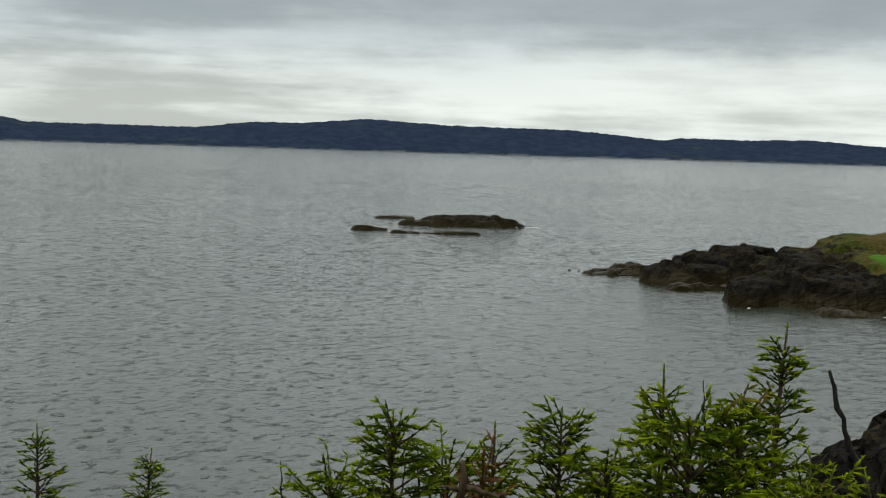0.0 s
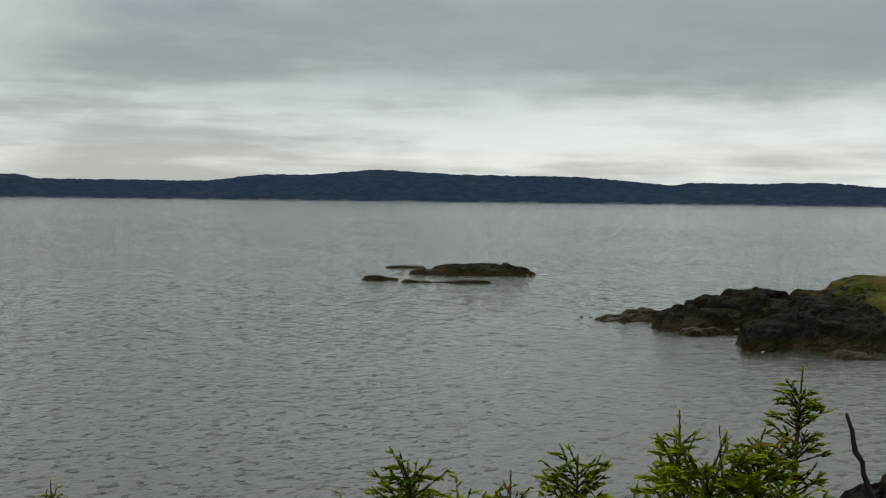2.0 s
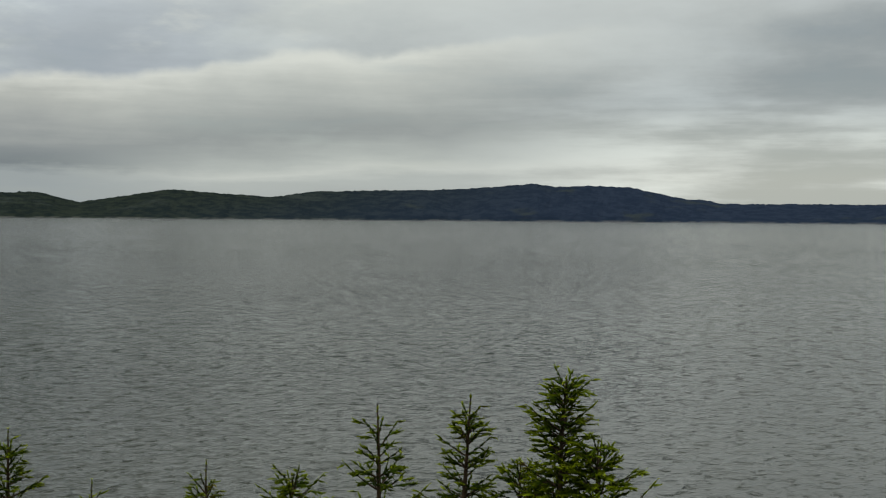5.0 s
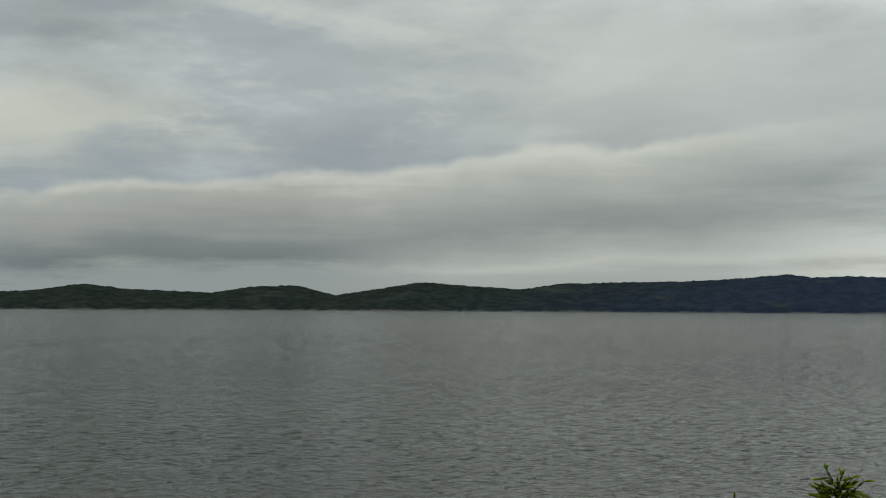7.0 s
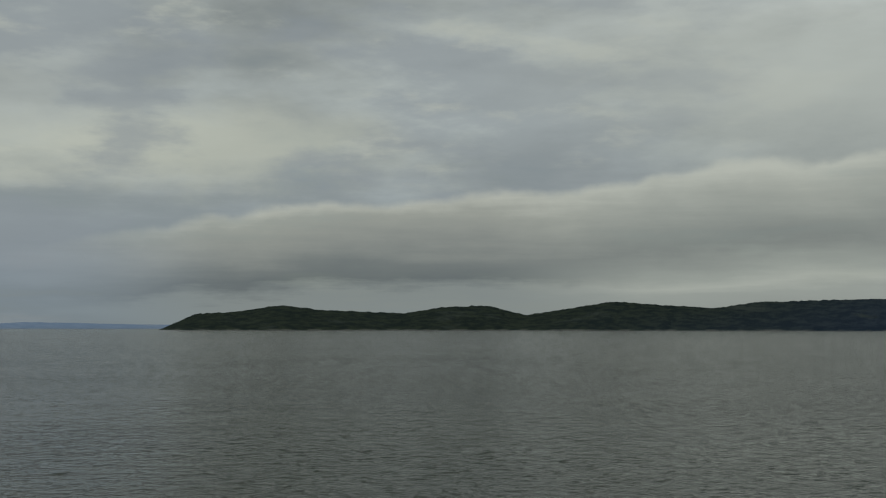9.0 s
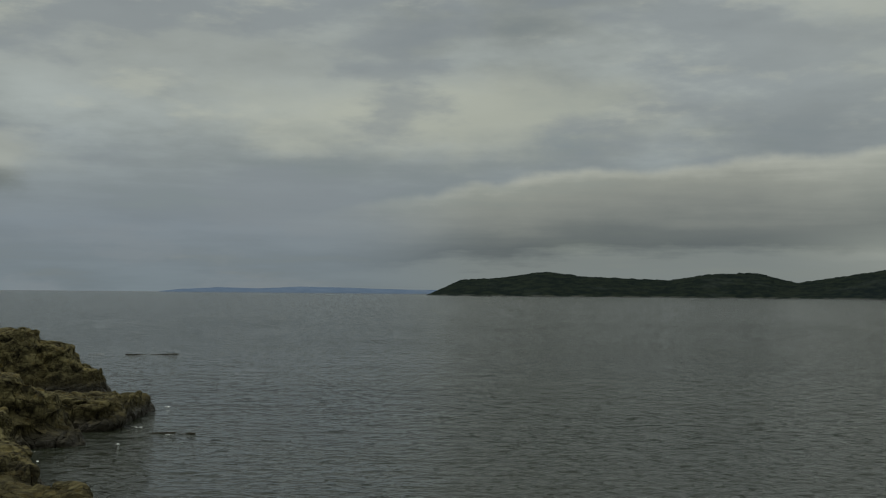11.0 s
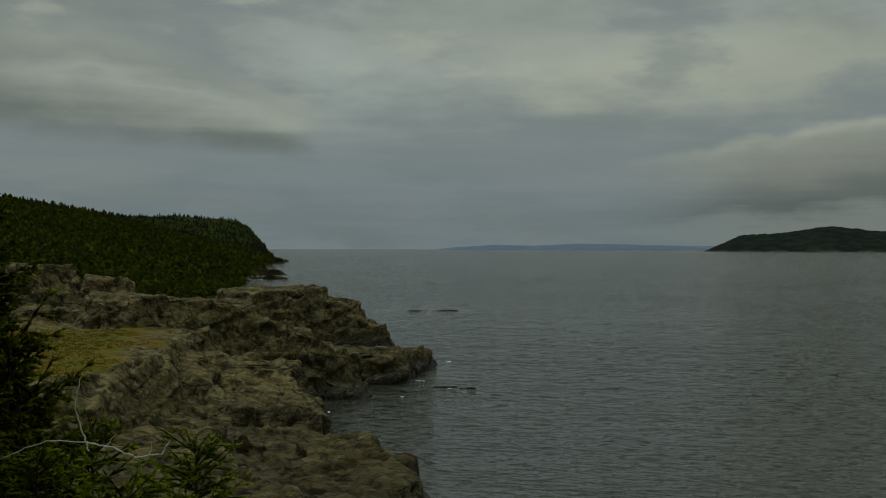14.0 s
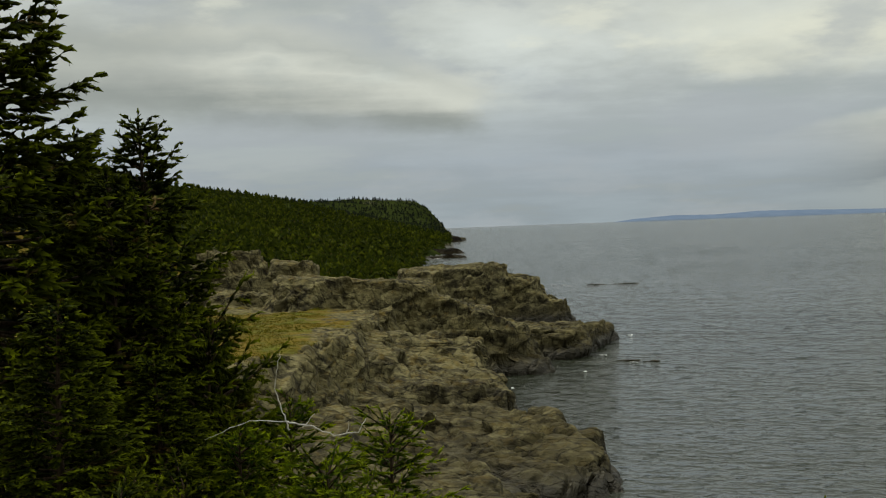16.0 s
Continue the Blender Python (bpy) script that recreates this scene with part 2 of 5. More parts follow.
    mirror = gr.node("ShaderNodeBsdfPrincipled", {"Base Color": tint, "Roughness": gr.span(shelter, 0.0, 1.0, 0.11, 0.24), "IOR": 1.33, "Normal": n})
    body = gr.node("ShaderNodeBsdfPrincipled", {"Base Color": tint, "Roughness": 0.6, "Specular IOR Level": 0.0, "Normal": n})
    both = gr.node("ShaderNodeMixShader", [gr.math("MULTIPLY", faces, 0.6), mirror.outputs[0], body.outputs[0]])
    gr.node("ShaderNodeOutputMaterial", {"Surface": both.outputs[0]})
    return m


def rock_material(name, lo, hi, stain, weed=(0.018, 0.016, 0.012), shine=0.10, lichen=0.4, green=(0.044, 0.056, 0.004), rust=(0.066, 0.044, 0.005)):
    """Weathered bedded rock: grey beds, dark cracks, lichen on top, weed and wet dark rock by the water, turf where it lies level."""
    m, gr = material(name)
    p = place_of(gr)
    tilt = gr.node("ShaderNodeVectorRotate", {"Vector": p, "Axis": (0.3, 1.0, 0.1), "Angle": radians(24)}).outputs[0]
    bed = gr.vec("MULTIPLY", tilt, (0.8, 0.8, 1.5))
    beds = gr.noise(bed, 0.9, 6.0, 0.6, dist=0.25)
    grain = gr.noise(p, 9.0, 5.0, 0.65)
    big = gr.noise(p, 0.22, 4.0, 0.55)

    warp = gr.vec("ADD", bed, gr.vec("MULTIPLY", gr.node("ShaderNodeTexNoise", {"Vector": p, "Scale": 0.8, "Detail": 3.0}).outputs[1], (0.45, 0.45, 0.45)))
    slab = gr.node("ShaderNodeTexVoronoi", {"Vector": warp, "Scale": 0.62, "Detail": 2.0, "Roughness": 0.55})
    slab_edge = gr.node("ShaderNodeTexVoronoi", {"Vector": warp, "Scale": 0.62}, feature="DISTANCE_TO_EDGE").outputs[0]
    line = gr.math("MULTIPLY", gr.span(slab_edge, 0.0, 0.05, 1.0, 0.0), gr.span(grain, 0.40, 0.55))
    c = gr.mix(gr.span(beds, 0.36, 0.64), lo, hi)
    own = gr.node("ShaderNodeSeparateColor", [slab.outputs["Color"]]).outputs[0]
    c = gr.mix(gr.math("MULTIPLY", own, 0.4), c, lo)
    c = gr.mix(gr.span(big, 0.42, 0.62, 0.0, 0.55), c, stain)
    c = gr.mix(gr.math("MULTIPLY", gr.span(gr.noise(p, 1.9, 5.0, 0.58), 0.46, 0.64), 0.45), c, tuple(min(1, v * 1.2) for v in hi))
    c = gr.mix(gr.math("MULTIPLY", gr.span(gr.noise(p, 1.3, 5.0, 0.66), 0.52, 0.64), 0.7), c, tuple(v * 0.7 for v in lo))
    c = gr.mix(gr.math("MULTIPLY", line, 0.8), c, tuple(v * 0.25 for v in lo))
    split = gr.node("ShaderNodeTexVoronoi", {"Vector": gr.vec("MULTIPLY", warp, (0.8, 0.8, 1.5)), "Scale": 1.0}, feature="DISTANCE_TO_EDGE").outputs[0]
    split = gr.math("MULTIPLY", gr.span(split, 0.0, 0.045, 1.0, 0.0), gr.span(gr.noise(p, 0.7, 3.0, 0.6), 0.48, 0.58))
    c = gr.mix(gr.math("MULTIPLY", split, 0.6), c, tuple(v * 0.3 for v in lo))
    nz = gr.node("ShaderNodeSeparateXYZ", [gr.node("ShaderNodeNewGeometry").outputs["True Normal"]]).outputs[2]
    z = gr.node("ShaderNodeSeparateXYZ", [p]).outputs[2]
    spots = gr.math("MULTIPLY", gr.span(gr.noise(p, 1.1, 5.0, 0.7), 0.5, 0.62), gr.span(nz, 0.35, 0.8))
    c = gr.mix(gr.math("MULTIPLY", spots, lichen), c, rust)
    turf = gr.node("ShaderNodeAttribute", attribute_name="turf").outputs["Fac"]
    edge = gr.math("ADD", turf, gr.math("MULTIPLY", gr.math("SUBTRACT", gr.noise(p, 0.5, 6.0, 0.68), 0.5), 1.9))
    sward = gr.mix(gr.span(gr.noise(p, 0.35, 4.0, 0.6), 0.38, 0.6), green, rust)
    sward = gr.mix(gr.math("MULTIPLY", gr.span(gr.noise(p, 5.0, 4.0, 0.7), 0.4, 0.7), 0.6), sward, tuple(v * 1.7 for v in green))
    sward = gr.mix(gr.math("MULTIPLY", gr.span(gr.noise(p, 1.1, 4.0, 0.65), 0.48, 0.62), 0.65), sward, tuple(v * 0.45 for v in green))
    sward = gr.mix(gr.math("MULTIPLY", gr.span(gr.noise(p, 0.16, 3.0, 0.6), 0.45, 0.58), 0.7), sward, tuple(v * 1.15 for v in rust))
    sward = gr.mix(gr.span(turf, 1.1, 1.4), sward, (0.034, 0.074, 0.007))
    tf = gr.span(edge, 0.42, 0.58)
    c = gr.mix(tf, c, sward)
    rough = 0.85
    if shine > 0.05:
        # the rock is darker low down, with a ragged upper edge
        low_dark = gr.span(gr.math("ADD", z, gr.math("MULTIPLY", gr.noise(p, 0.5, 5.0, 0.62), 4.0)), 5.6, 3.2)
        c = gr.mix(gr.math("MULTIPLY", low_dark, gr.math("SUBTRACT", 0.58, gr.math("MULTIPLY", tf, 0.58))), c, tuple(v * 1.3 for v in lo))
    if shine:
        tide = gr.span(gr.math("ADD", z, gr.math("MULTIPLY", beds, -1.2)), -0.2, 0.9, 1.0, 0.0)
        c = gr.mix(gr.math("MULTIPLY", tide, 0.85), c, weed)
        rough = gr.span(tide, 0.0, 1.0, 0.88, 0.42)
    lam = gr.noise(gr.vec("MULTIPLY", tilt, (0.8, 0.8, 3.4)), 1.3, 4.0, 0.5, dist=0.2)
    h = gr.math("ADD", gr.math("MULTIPLY", gr.span(lam, 0.40, 0.60), 0.16), gr.math("ADD", gr.math("MULTIPLY", grain, 0.07), gr.math("ADD", gr.math("MULTIPLY", beds, 0.25), gr.math("ADD", gr.math("MULTIPLY", line, -0.3), gr.math("MULTIPLY", split, -0.2)))))
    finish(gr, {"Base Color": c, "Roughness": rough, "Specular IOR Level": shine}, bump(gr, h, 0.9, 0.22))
    return m


def foliage_material(name, old, young, brown=(0.10, 0.055, 0.02), thin=0.28):
    """Needles: dark old ones, fresh green at the shoots' ends (from the mesh's own 'shoot' value), a few dead."""
    m, gr = material(name)
    sh = gr.node("ShaderNodeAttribute", attribute_name="shoot").outputs["Fac"]
    rnd = gr.node("ShaderNodeNewGeometry").outputs["Random Per Island"]
    p = place_of(gr)
    c = gr.mix(gr.span(sh, 0.2, 0.9), old, young)
    c = gr.mix(gr.math("MULTIPLY", rnd, 0.35), c, tuple(v * 0.45 for v in old))
    c = gr.mix(gr.math("MULTIPLY", gr.span(gr.noise(p, 2.3, 3.0), 0.62, 0.72), 0.55), c, brown)
    face = gr.node("ShaderNodeBsdfPrincipled", {"Base Color": c, "Roughness": 0.75, "Specular IOR Level": 0.03})
    glow = gr.node("ShaderNodeBsdfTranslucent", {"Color": c})
    mixed = gr.node("ShaderNodeMixShader", [thin, face.outputs[0], glow.outputs[0]])
    gr.node("ShaderNodeOutputMaterial", {"Surface": mixed.outputs[0]})
    return m


def bark_material(name, a, b2):
    m, gr = material(name)
    p = place_of(gr)
    n = gr.noise(gr.vec("MULTIPLY", p, (1.0, 1.0, 0.25)), 38.0, 4.0, 0.65)
    c = gr.mix(gr.span(n, 0.35, 0.65), a, b2)
    c = gr.mix(gr.math("MULTIPLY", gr.span(gr.noise(p, 9.0, 3.0), 0.55, 0.72), 0.35), c, tuple(v * 1.5 for v in b2))
    finish(gr, {"Base Color": c, "Roughness": 0.9, "Specular IOR Level": 0.1}, bump(gr, n, 0.6, 0.01))
    return m


def wooded_material(name, dark, light, bare, scale):
    """Wooded country seen from far off: mottled conifer green with a few bare patches."""
    m, gr = material(name)
    p = place_of(gr)
    a = gr.noise(p, scale, 6.0, 0.65)
    c = gr.mix(gr.span(a, 0.4, 0.62), dark, light)
    c = gr.mix(gr.math("MULTIPLY", gr.span(gr.noise(p, scale * 0.23, 4.0, 0.6), 0.62, 0.7), 0.8), c, bare)
    h = gr.noise(p, scale * 4, 4.0, 0.7)
    finish(gr, {"Base Color": c, "Roughness": 1.0, "Specular IOR Level": 0.0}, bump(gr, h, 0.35, 0.25 / scale))
    return m


def far_woods_material():
    """The wooded shore over the bay: haze painted in as blue furthest up the bay, dark green towards the sea, a pale
    thread of beach.
    """
    m, gr = material("far_wooded_shore")
    p = place_of(gr)
    px, py, pz = gr.node("ShaderNodeSeparateXYZ", [p]).outputs
    a = gr.noise(p, 0.03, 6.0, 0.65)
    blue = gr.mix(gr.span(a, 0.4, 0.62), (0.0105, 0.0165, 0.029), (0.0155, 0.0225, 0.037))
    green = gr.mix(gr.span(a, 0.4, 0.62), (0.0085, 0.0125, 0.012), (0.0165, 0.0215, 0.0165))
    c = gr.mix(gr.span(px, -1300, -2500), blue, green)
    c = gr.mix(gr.math("MULTIPLY", gr.span(gr.noise(p, 0.007, 4.0, 0.6), 0.58, 0.70), 0.6), c, (0.026, 0.032, 0.030))
    beach = gr.math("MULTIPLY", gr.span(pz, 4.0, 2.0), gr.span(gr.noise(p, 0.02, 3.0, 0.6), 0.46, 0.56))
    c = gr.mix(gr.math("MULTIPLY", beach, 0.3), c, (0.12, 0.12, 0.11))
    h = gr.noise(p, 0.12, 4.0, 0.7)
    finish(gr, {"Base Color": c, "Roughness": 1.0, "Specular IOR Level": 0.0}, bump(gr, h, 0.15, 6.0))
    return m


def foam_material():
    m, gr = material("sea_foam")
    p = place_of(gr)
    n = gr.noise(p, 1.6, 5.0, 0.7)
    c = gr.mix(gr.span(n, 0.4, 0.65), (0.32, 0.34, 0.33), (0.75, 0.76, 0.75))
    finish(gr, {"Base Color": c, "Roughness": 0.7}, bump(gr, n, 0.6, 0.1))
    return m


SEA = water_material()
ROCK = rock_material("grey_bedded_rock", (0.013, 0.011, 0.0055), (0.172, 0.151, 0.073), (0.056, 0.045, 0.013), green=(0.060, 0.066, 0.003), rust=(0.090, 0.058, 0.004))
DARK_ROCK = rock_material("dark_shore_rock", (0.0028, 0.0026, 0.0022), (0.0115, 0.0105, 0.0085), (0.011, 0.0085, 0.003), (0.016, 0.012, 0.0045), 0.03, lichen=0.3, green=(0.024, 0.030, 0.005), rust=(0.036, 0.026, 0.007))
NEEDLES = foliage_material("spruce_needles", (0.014, 0.030, 0.001), (0.235, 0.29, 0.005), thin=0.2)
# darker spruces; the shade inside their crowns is put into this colour
DARK_NEEDLES = foliage_material("dark_spruce_needles", (0.0035, 0.007, 0.0005), (0.125, 0.15, 0.002), thin=0.05)
DEAD_NEEDLES = foliage_material("browned_needles", (0.05, 0.022, 0.010), (0.16, 0.075, 0.03))
GRASS = foliage_material("turf_grass", (0.052, 0.058, 0.003), (0.105, 0.075, 0.005))
BARK = bark_material("spruce_bark", (0.018, 0.012, 0.007), (0.050, 0.035, 0.021))
DEAD_WOOD = bark_material("bleached_dead_wood", (0.30, 0.28, 0.25), (0.50, 0.48, 0.44))
CHAR_WOOD = bark_material("dark_dead_wood", (0.005, 0.0045, 0.004), (0.016, 0.014, 0.012))
FAR_WOODS = far_woods_material()
# the haze before this land is put into its pale blue colour
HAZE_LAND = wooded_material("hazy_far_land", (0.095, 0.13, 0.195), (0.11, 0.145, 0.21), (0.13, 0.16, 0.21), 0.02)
HILL = wooded_material("wooded_hillside", (0.012, 0.017, 0.005), (0.022, 0.028, 0.007), (0.07, 0.065, 0.04), 0.08)
FOREST = foliage_material("forest_needles", (0.013, 0.020, 0.001), (0.066, 0.078, 0.003), thin=0.1)
# distance haze is put into the headland trees' duller, bluer colour
FAR_FOREST = foliage_material("hazed_headland_needles", (0.011, 0.016, 0.008), (0.019, 0.025, 0.013), thin=0.1)
FOAM = foam_material()

# ---- noise and mesh helpers ----
def _hash(ix, iy, iz, seed):
    h = (ix * 374761393 + iy * 668265263 + iz * 2147483647 + seed * 1274126177) & 0xFFFFFFFF
    h = ((h ^ (h >> 13)) * 1103515245) & 0xFFFFFFFF
    h = ((h ^ (h >> 16)) * 668265263) & 0xFFFFFFFF
    return ((h ^ (h >> 15)) & 0xFFFF) / 65535.0


def vnoise(x, y, z=0.0, seed=0):
    """Smooth value noise in -1..1 on arrays."""
    x, y, z = np.broadcast_arrays(np.asarray(x, float), np.asarray(y, float), np.asarray(z, float))
    fx, fy, fz = np.floor(x), np.floor(y), np.floor(z)
    ix, iy, iz = fx.astype(np.int64), fy.astype(np.int64), fz.astype(np.int64)
    u, v, w = x - fx, y - fy, z - fz
    u, v, w = (t * t * t * (t * (t * 6 - 15) + 10) for t in (u, v, w))
    r = 0.0
    for a in (0, 1):
        for b in (0, 1):
            for c in (0, 1):
                r = r + _hash(ix + a, iy + b, iz + c, seed) * (u if a else 1 - u) * (v if b else 1 - v) * (w if c else 1 - w)
    return r * 2 - 1


def fbm(x, y, z=0.0, octaves=4, seed=0, rough=0.5):
    t, a, s = 0.0, 1.0, 0.0
    for i in range(octaves):
        t = t + a * vnoise(x * 2 ** i, y * 2 ** i, np.asarray(z) * 2 ** i, seed + i)
        s += a
        a *= rough
    return t / s


def ridged(x, y, z=0.0, octaves=4, seed=0):
    t, a, s = 0.0, 1.0, 0.0
    for i in range(octaves):
        t = t + a * (1 - 2 * np.abs(vnoise(x * 2 ** i, y * 2 ** i, np.asarray(z) * 2 ** i, seed + i)))
        s += a
        a *= 0.5
    return t / s


def blocks(x, y, size, seed, tilt=0.5):
    """Fractured rock: each joint block has its own level and its own tilt."""
    qx, qy = x / size, y / size
    ix, iy = np.floor(qx).astype(np.int64), np.floor(qy).astype(np.int64)
    best = np.full(np.shape(qx), 1e9)
    val = np.zeros(np.shape(qx))
    for a in (-1, 0, 1):
        for b in (-1, 0, 1):
            jx, jy = ix + a, iy + b
            px = jx + 0.1 + 0.8 * _hash(jx, jy, 1, seed)
            py = jy + 0.1 + 0.8 * _hash(jx, jy, 2, seed)
            ddx, ddy = qx - px, qy - py
            d = np.maximum(np.abs(ddx), np.abs(ddy)) + 0.5 * np.hypot(ddx, ddy)
            v = _hash(jx, jy, 3, seed) * 2 - 1 + tilt * (ddx * (_hash(jx, jy, 4, seed) * 4 - 2) + ddy * (_hash(jx, jy, 5, seed) * 4 - 2))
            near = d < best
            val = np.where(near, v, val)
            best = np.where(near, d, best)
    return val


def pillows(x, y, size, seed):
    """Rounded swells of rock parted by narrow clefts: 0 in a cleft, about 1 on a crown."""
    qx, qy = x / size, y / size
    ix, iy = np.floor(qx).astype(np.int64), np.floor(qy).astype(np.int64)
    f1 = np.full(np.shape(qx), 9.0)
    f2 = np.full(np.shape(qx), 9.0)
    for a in (-1, 0, 1):
        for b in (-1, 0, 1):
            jx, jy = ix + a, iy + b
            d = np.hypot(qx - jx - _hash(jx, jy, 1, seed), qy - jy - _hash(jx, jy, 2, seed))
            f2 = np.minimum(f2, np.maximum(f1, d))
            f1 = np.minimum(f1, d)
    return np.sqrt(np.clip((f2 - f1) * 1.25, 0, 1)) * (1 - 0.35 * f1 * f1)


def turn(x, y, degrees):
    c, s_ = math.cos(radians(degrees)), math.sin(radians(degrees))
    return x * c - y * s_, x * s_ + y * c


def mesh_of(name, verts, faces, mats, attr=None, slots=None, smooth=False):
    """A mesh from arrays: faces is one array of triangles or quads, or a list of such."""
    me = bpy.data.meshes.new(name)
    if isinstance(faces, np.ndarray):
        faces = [faces]
    verts = np.asarray(verts, np.float32)
    me.vertices.add(len(verts))
    me.vertices.foreach_set("co", verts.ravel())
    idx = np.concatenate([f.ravel() for f in faces]).astype(np.int32)
    me.loops.add(len(idx))
    me.loops.foreach_set("vertex_index", idx)
    n = sum(len(f) for f in faces)
    tot = np.concatenate([np.full(len(f), f.shape[1]) for f in faces])
    me.polygons.add(n)
    me.polygons.foreach_set("loop_start", np.concatenate([[0], np.cumsum(tot)[:-1]]).astype(np.int32))
    if slots is not None:
        me.polygons.foreach_set("material_index", np.asarray(slots, np.int32))
    me.polygons.foreach_set("use_smooth", np.full(n, smooth))
    for m in mats if isinstance(mats, (list, tuple)) else [mats]:
        me.materials.append(m)
    for key, values in (attr or {}).items():
        at = me.attributes.new(key, "FLOAT", "POINT")
        at.data.foreach_set("value", np.asarray(values, np.float32))
    me.update(calc_edges=True)
    return me


def grid_faces(nu, nv):
    i = np.arange((nu - 1) * (nv - 1))
    a = (i // (nv - 1)) * nv + i % (nv - 1)
    return np.stack([a, a + nv, a + nv + 1, a + 1], 1)


def grid_normals(P):
    du = np.gradient(P, axis=0)
    dv = np.gradient(P, axis=1)
    n = np.cross(du, dv)
    n /= np.linalg.norm(n, axis=2, keepdims=True) + 1e-9
    n *= np.sign(n[..., 2:3] + 1e-9)
    return n


def sstep(x, a, b):
    t = np.clip((x - a) / (b - a), 0, 1)
    return t * t * (3 - 2 * t)


def beds(z, step, sharp, warp):
    """Rock that weathers in steps along its bedding."""
    q = z / step + warp
    f = np.floor(q)
    return (f + sstep(q - f, 0.5 - sharp, 0.5 + sharp) - warp) * step


# ---- the sea ----
rim = np.array([[5000 * math.cos(a), 5000 * math.sin(a), 0] for a in np.linspace(0, 2 * math.pi, 97)[:-1]])
sea_v = np.vstack([[[0, 0, 0]], rim * 0.02, rim * 0.2, rim])
ring = np.arange(96)
nxt = (ring + 1) % 96
sea_f = [np.stack([np.zeros(96, int), 1 + ring, 1 + nxt], 1)]
for k in range(2):
    b = 1 + 96 * k
    sea_f.append(np.stack([b + ring, b + 96 + ring, b + 96 + nxt, b + nxt], 1))
tagged(new("water", mesh_of("water", sea_v, sea_f, SEA)), "grey rippled sea under an overcast sky", "sea", kind="structure")

def coast_shore(x):
    return np.interp(-x, [150, 200, 300, 440, 540, 700, 884, 1200, 1600, 1780, 1850, 2000, 2400], [24, 14, 26, 42, 56, 80, 104, 140, 180, 206, 200, 120, -100])


def coast_height(x, y):
    s = coast_shore(x) + 5 * fbm(x * 0.02, 0 * y, octaves=3, seed=61) - y
    even = np.interp(s, [-30, 0, 3, 40, 150, 300, 600], [-6, -0.3, 2.0, 11, 38, 66, 90])
    bluff = np.interp(s, [-30, 0, 5, 14, 26, 42, 110, 300], [-6, -0.3, 4, 16, 30, 40, 48, 46])
    f = sstep(-x, 1150, 1650)
    z = even * (1 - f) + bluff * f
    z = z * (1 - 0.13 * np.exp(-((x + 1200) / 140) ** 2) * sstep(s, 40, 90))
    z = z * np.where(s > 0, 1 + 0.16 * fbm(x * 0.006, y * 0.006, octaves=3, seed=71), 1)
    return z, s


# ---- the near shore: cliff top, turf and bedded rock ledges ----
SHORE_X = [-60, -49, -40, -30, -12, 3, 8, 14, 22, 40]
SHORE_Y = [12.5, 12.3, 10, 9, 13, 17, 19, 22, 40, 46]
INLAND = [-6, 0, 1.5, 4, 8, 10.5, 14, 22, 40]
GULLY_SIDE = (-5, -0.3, 1, 1.5, 2, 2.3, 2.6, 3.6, 6)
# tilted blocks of rock: middle, half-lengths, turn, height of the top, its slope east and north, level of the foot, steepness of the faces
BLOCKS = [
    (-92, -16, 44, 23, -9, 6.0, 0.006, -0.02, 0, 2.6),       # the level top with the turf
    (-140, -12, 42, 26, 0, 5.4, 0, -0.02, 0, 1.3),           # rough ground towards the woods
    (-78.0, 2.2, 14.4, 10.2, 3, 3.4, -0.135, -0.07, 0, 2.4),   # apron of slabs before it
    (-82.5, 3.4, 8.2, 3.6, 6, 4.9, -0.10, -0.28, 2, 2.0),
    (-86.5, 7.6, 5.0, 5.0, -8, 3.95, -0.03, -0.04, 0, 3.4),
    (-107.5, 4.0, 7.6, 8.6, 0, 7.75, 0.02, -0.09, 3, 3.2),       # the ridge behind the hollow
    (-105.8, 11.4, 6.0, 5.6, -8, 6.15, 0.03, -0.36, 1, 3.2),
    (-104.4, 15.0, 5.2, 4.6, -12, 4.35, 0.05, -0.42, 0, 3.2),
    (-100.6, 15.6, 3.8, 4.0, 10, 2.0, -0.1, -0.30, 0, 2.2),
    (-114, 21.0, 7.4, 4.9, -12, 2.5, 0.0, -0.05, 0, 3.2),      # the shelf that runs out to the tip
    (-119, 25.6, 8.0, 3.1, -26, 2.0, 0.03, -0.06, 0, 3.5),
    (-155, 18.0, 10, 8.2, 0, 6.75, 0.0, 0.02, 0, 3.6),         # the far block
    (-153.5, 24.0, 9, 5.8, -4, 5.55, 0.0, -0.06, 0, 3.4),
    (-152.5, 26.2, 8, 5.6, 0, 3.9, 0.0, -0.36, 0, 2.6),
    (-114.6, -6.6, 4.6, 4.3, 5, 10.3, 0.02, -0.03, 5.4, 3.2),    # bare knobs behind the turf
    (-113.4, -1.2, 3.8, 3.1, -6, 9.3, 0.0, -0.04, 5.4, 3.0),
    (-110.8, -3.4, 3.0, 6.4, 0, 7.0, -0.1, 0.0, 5.2, 2.0),
    (-60.5, 8.8, 8.6, 4.9, 0, 1.6, -0.05, 0.05, 0, 2.6),      # the near crag
    (-58.0, 1.5, 10, 7.5, 0, 2.4, -0.09, -0.10, 0, 1.6),
    (-63.0, 10.6, 3.0, 2.6, 30, 2.0, -0.05, -0.10, 0.3, 2.4),
]


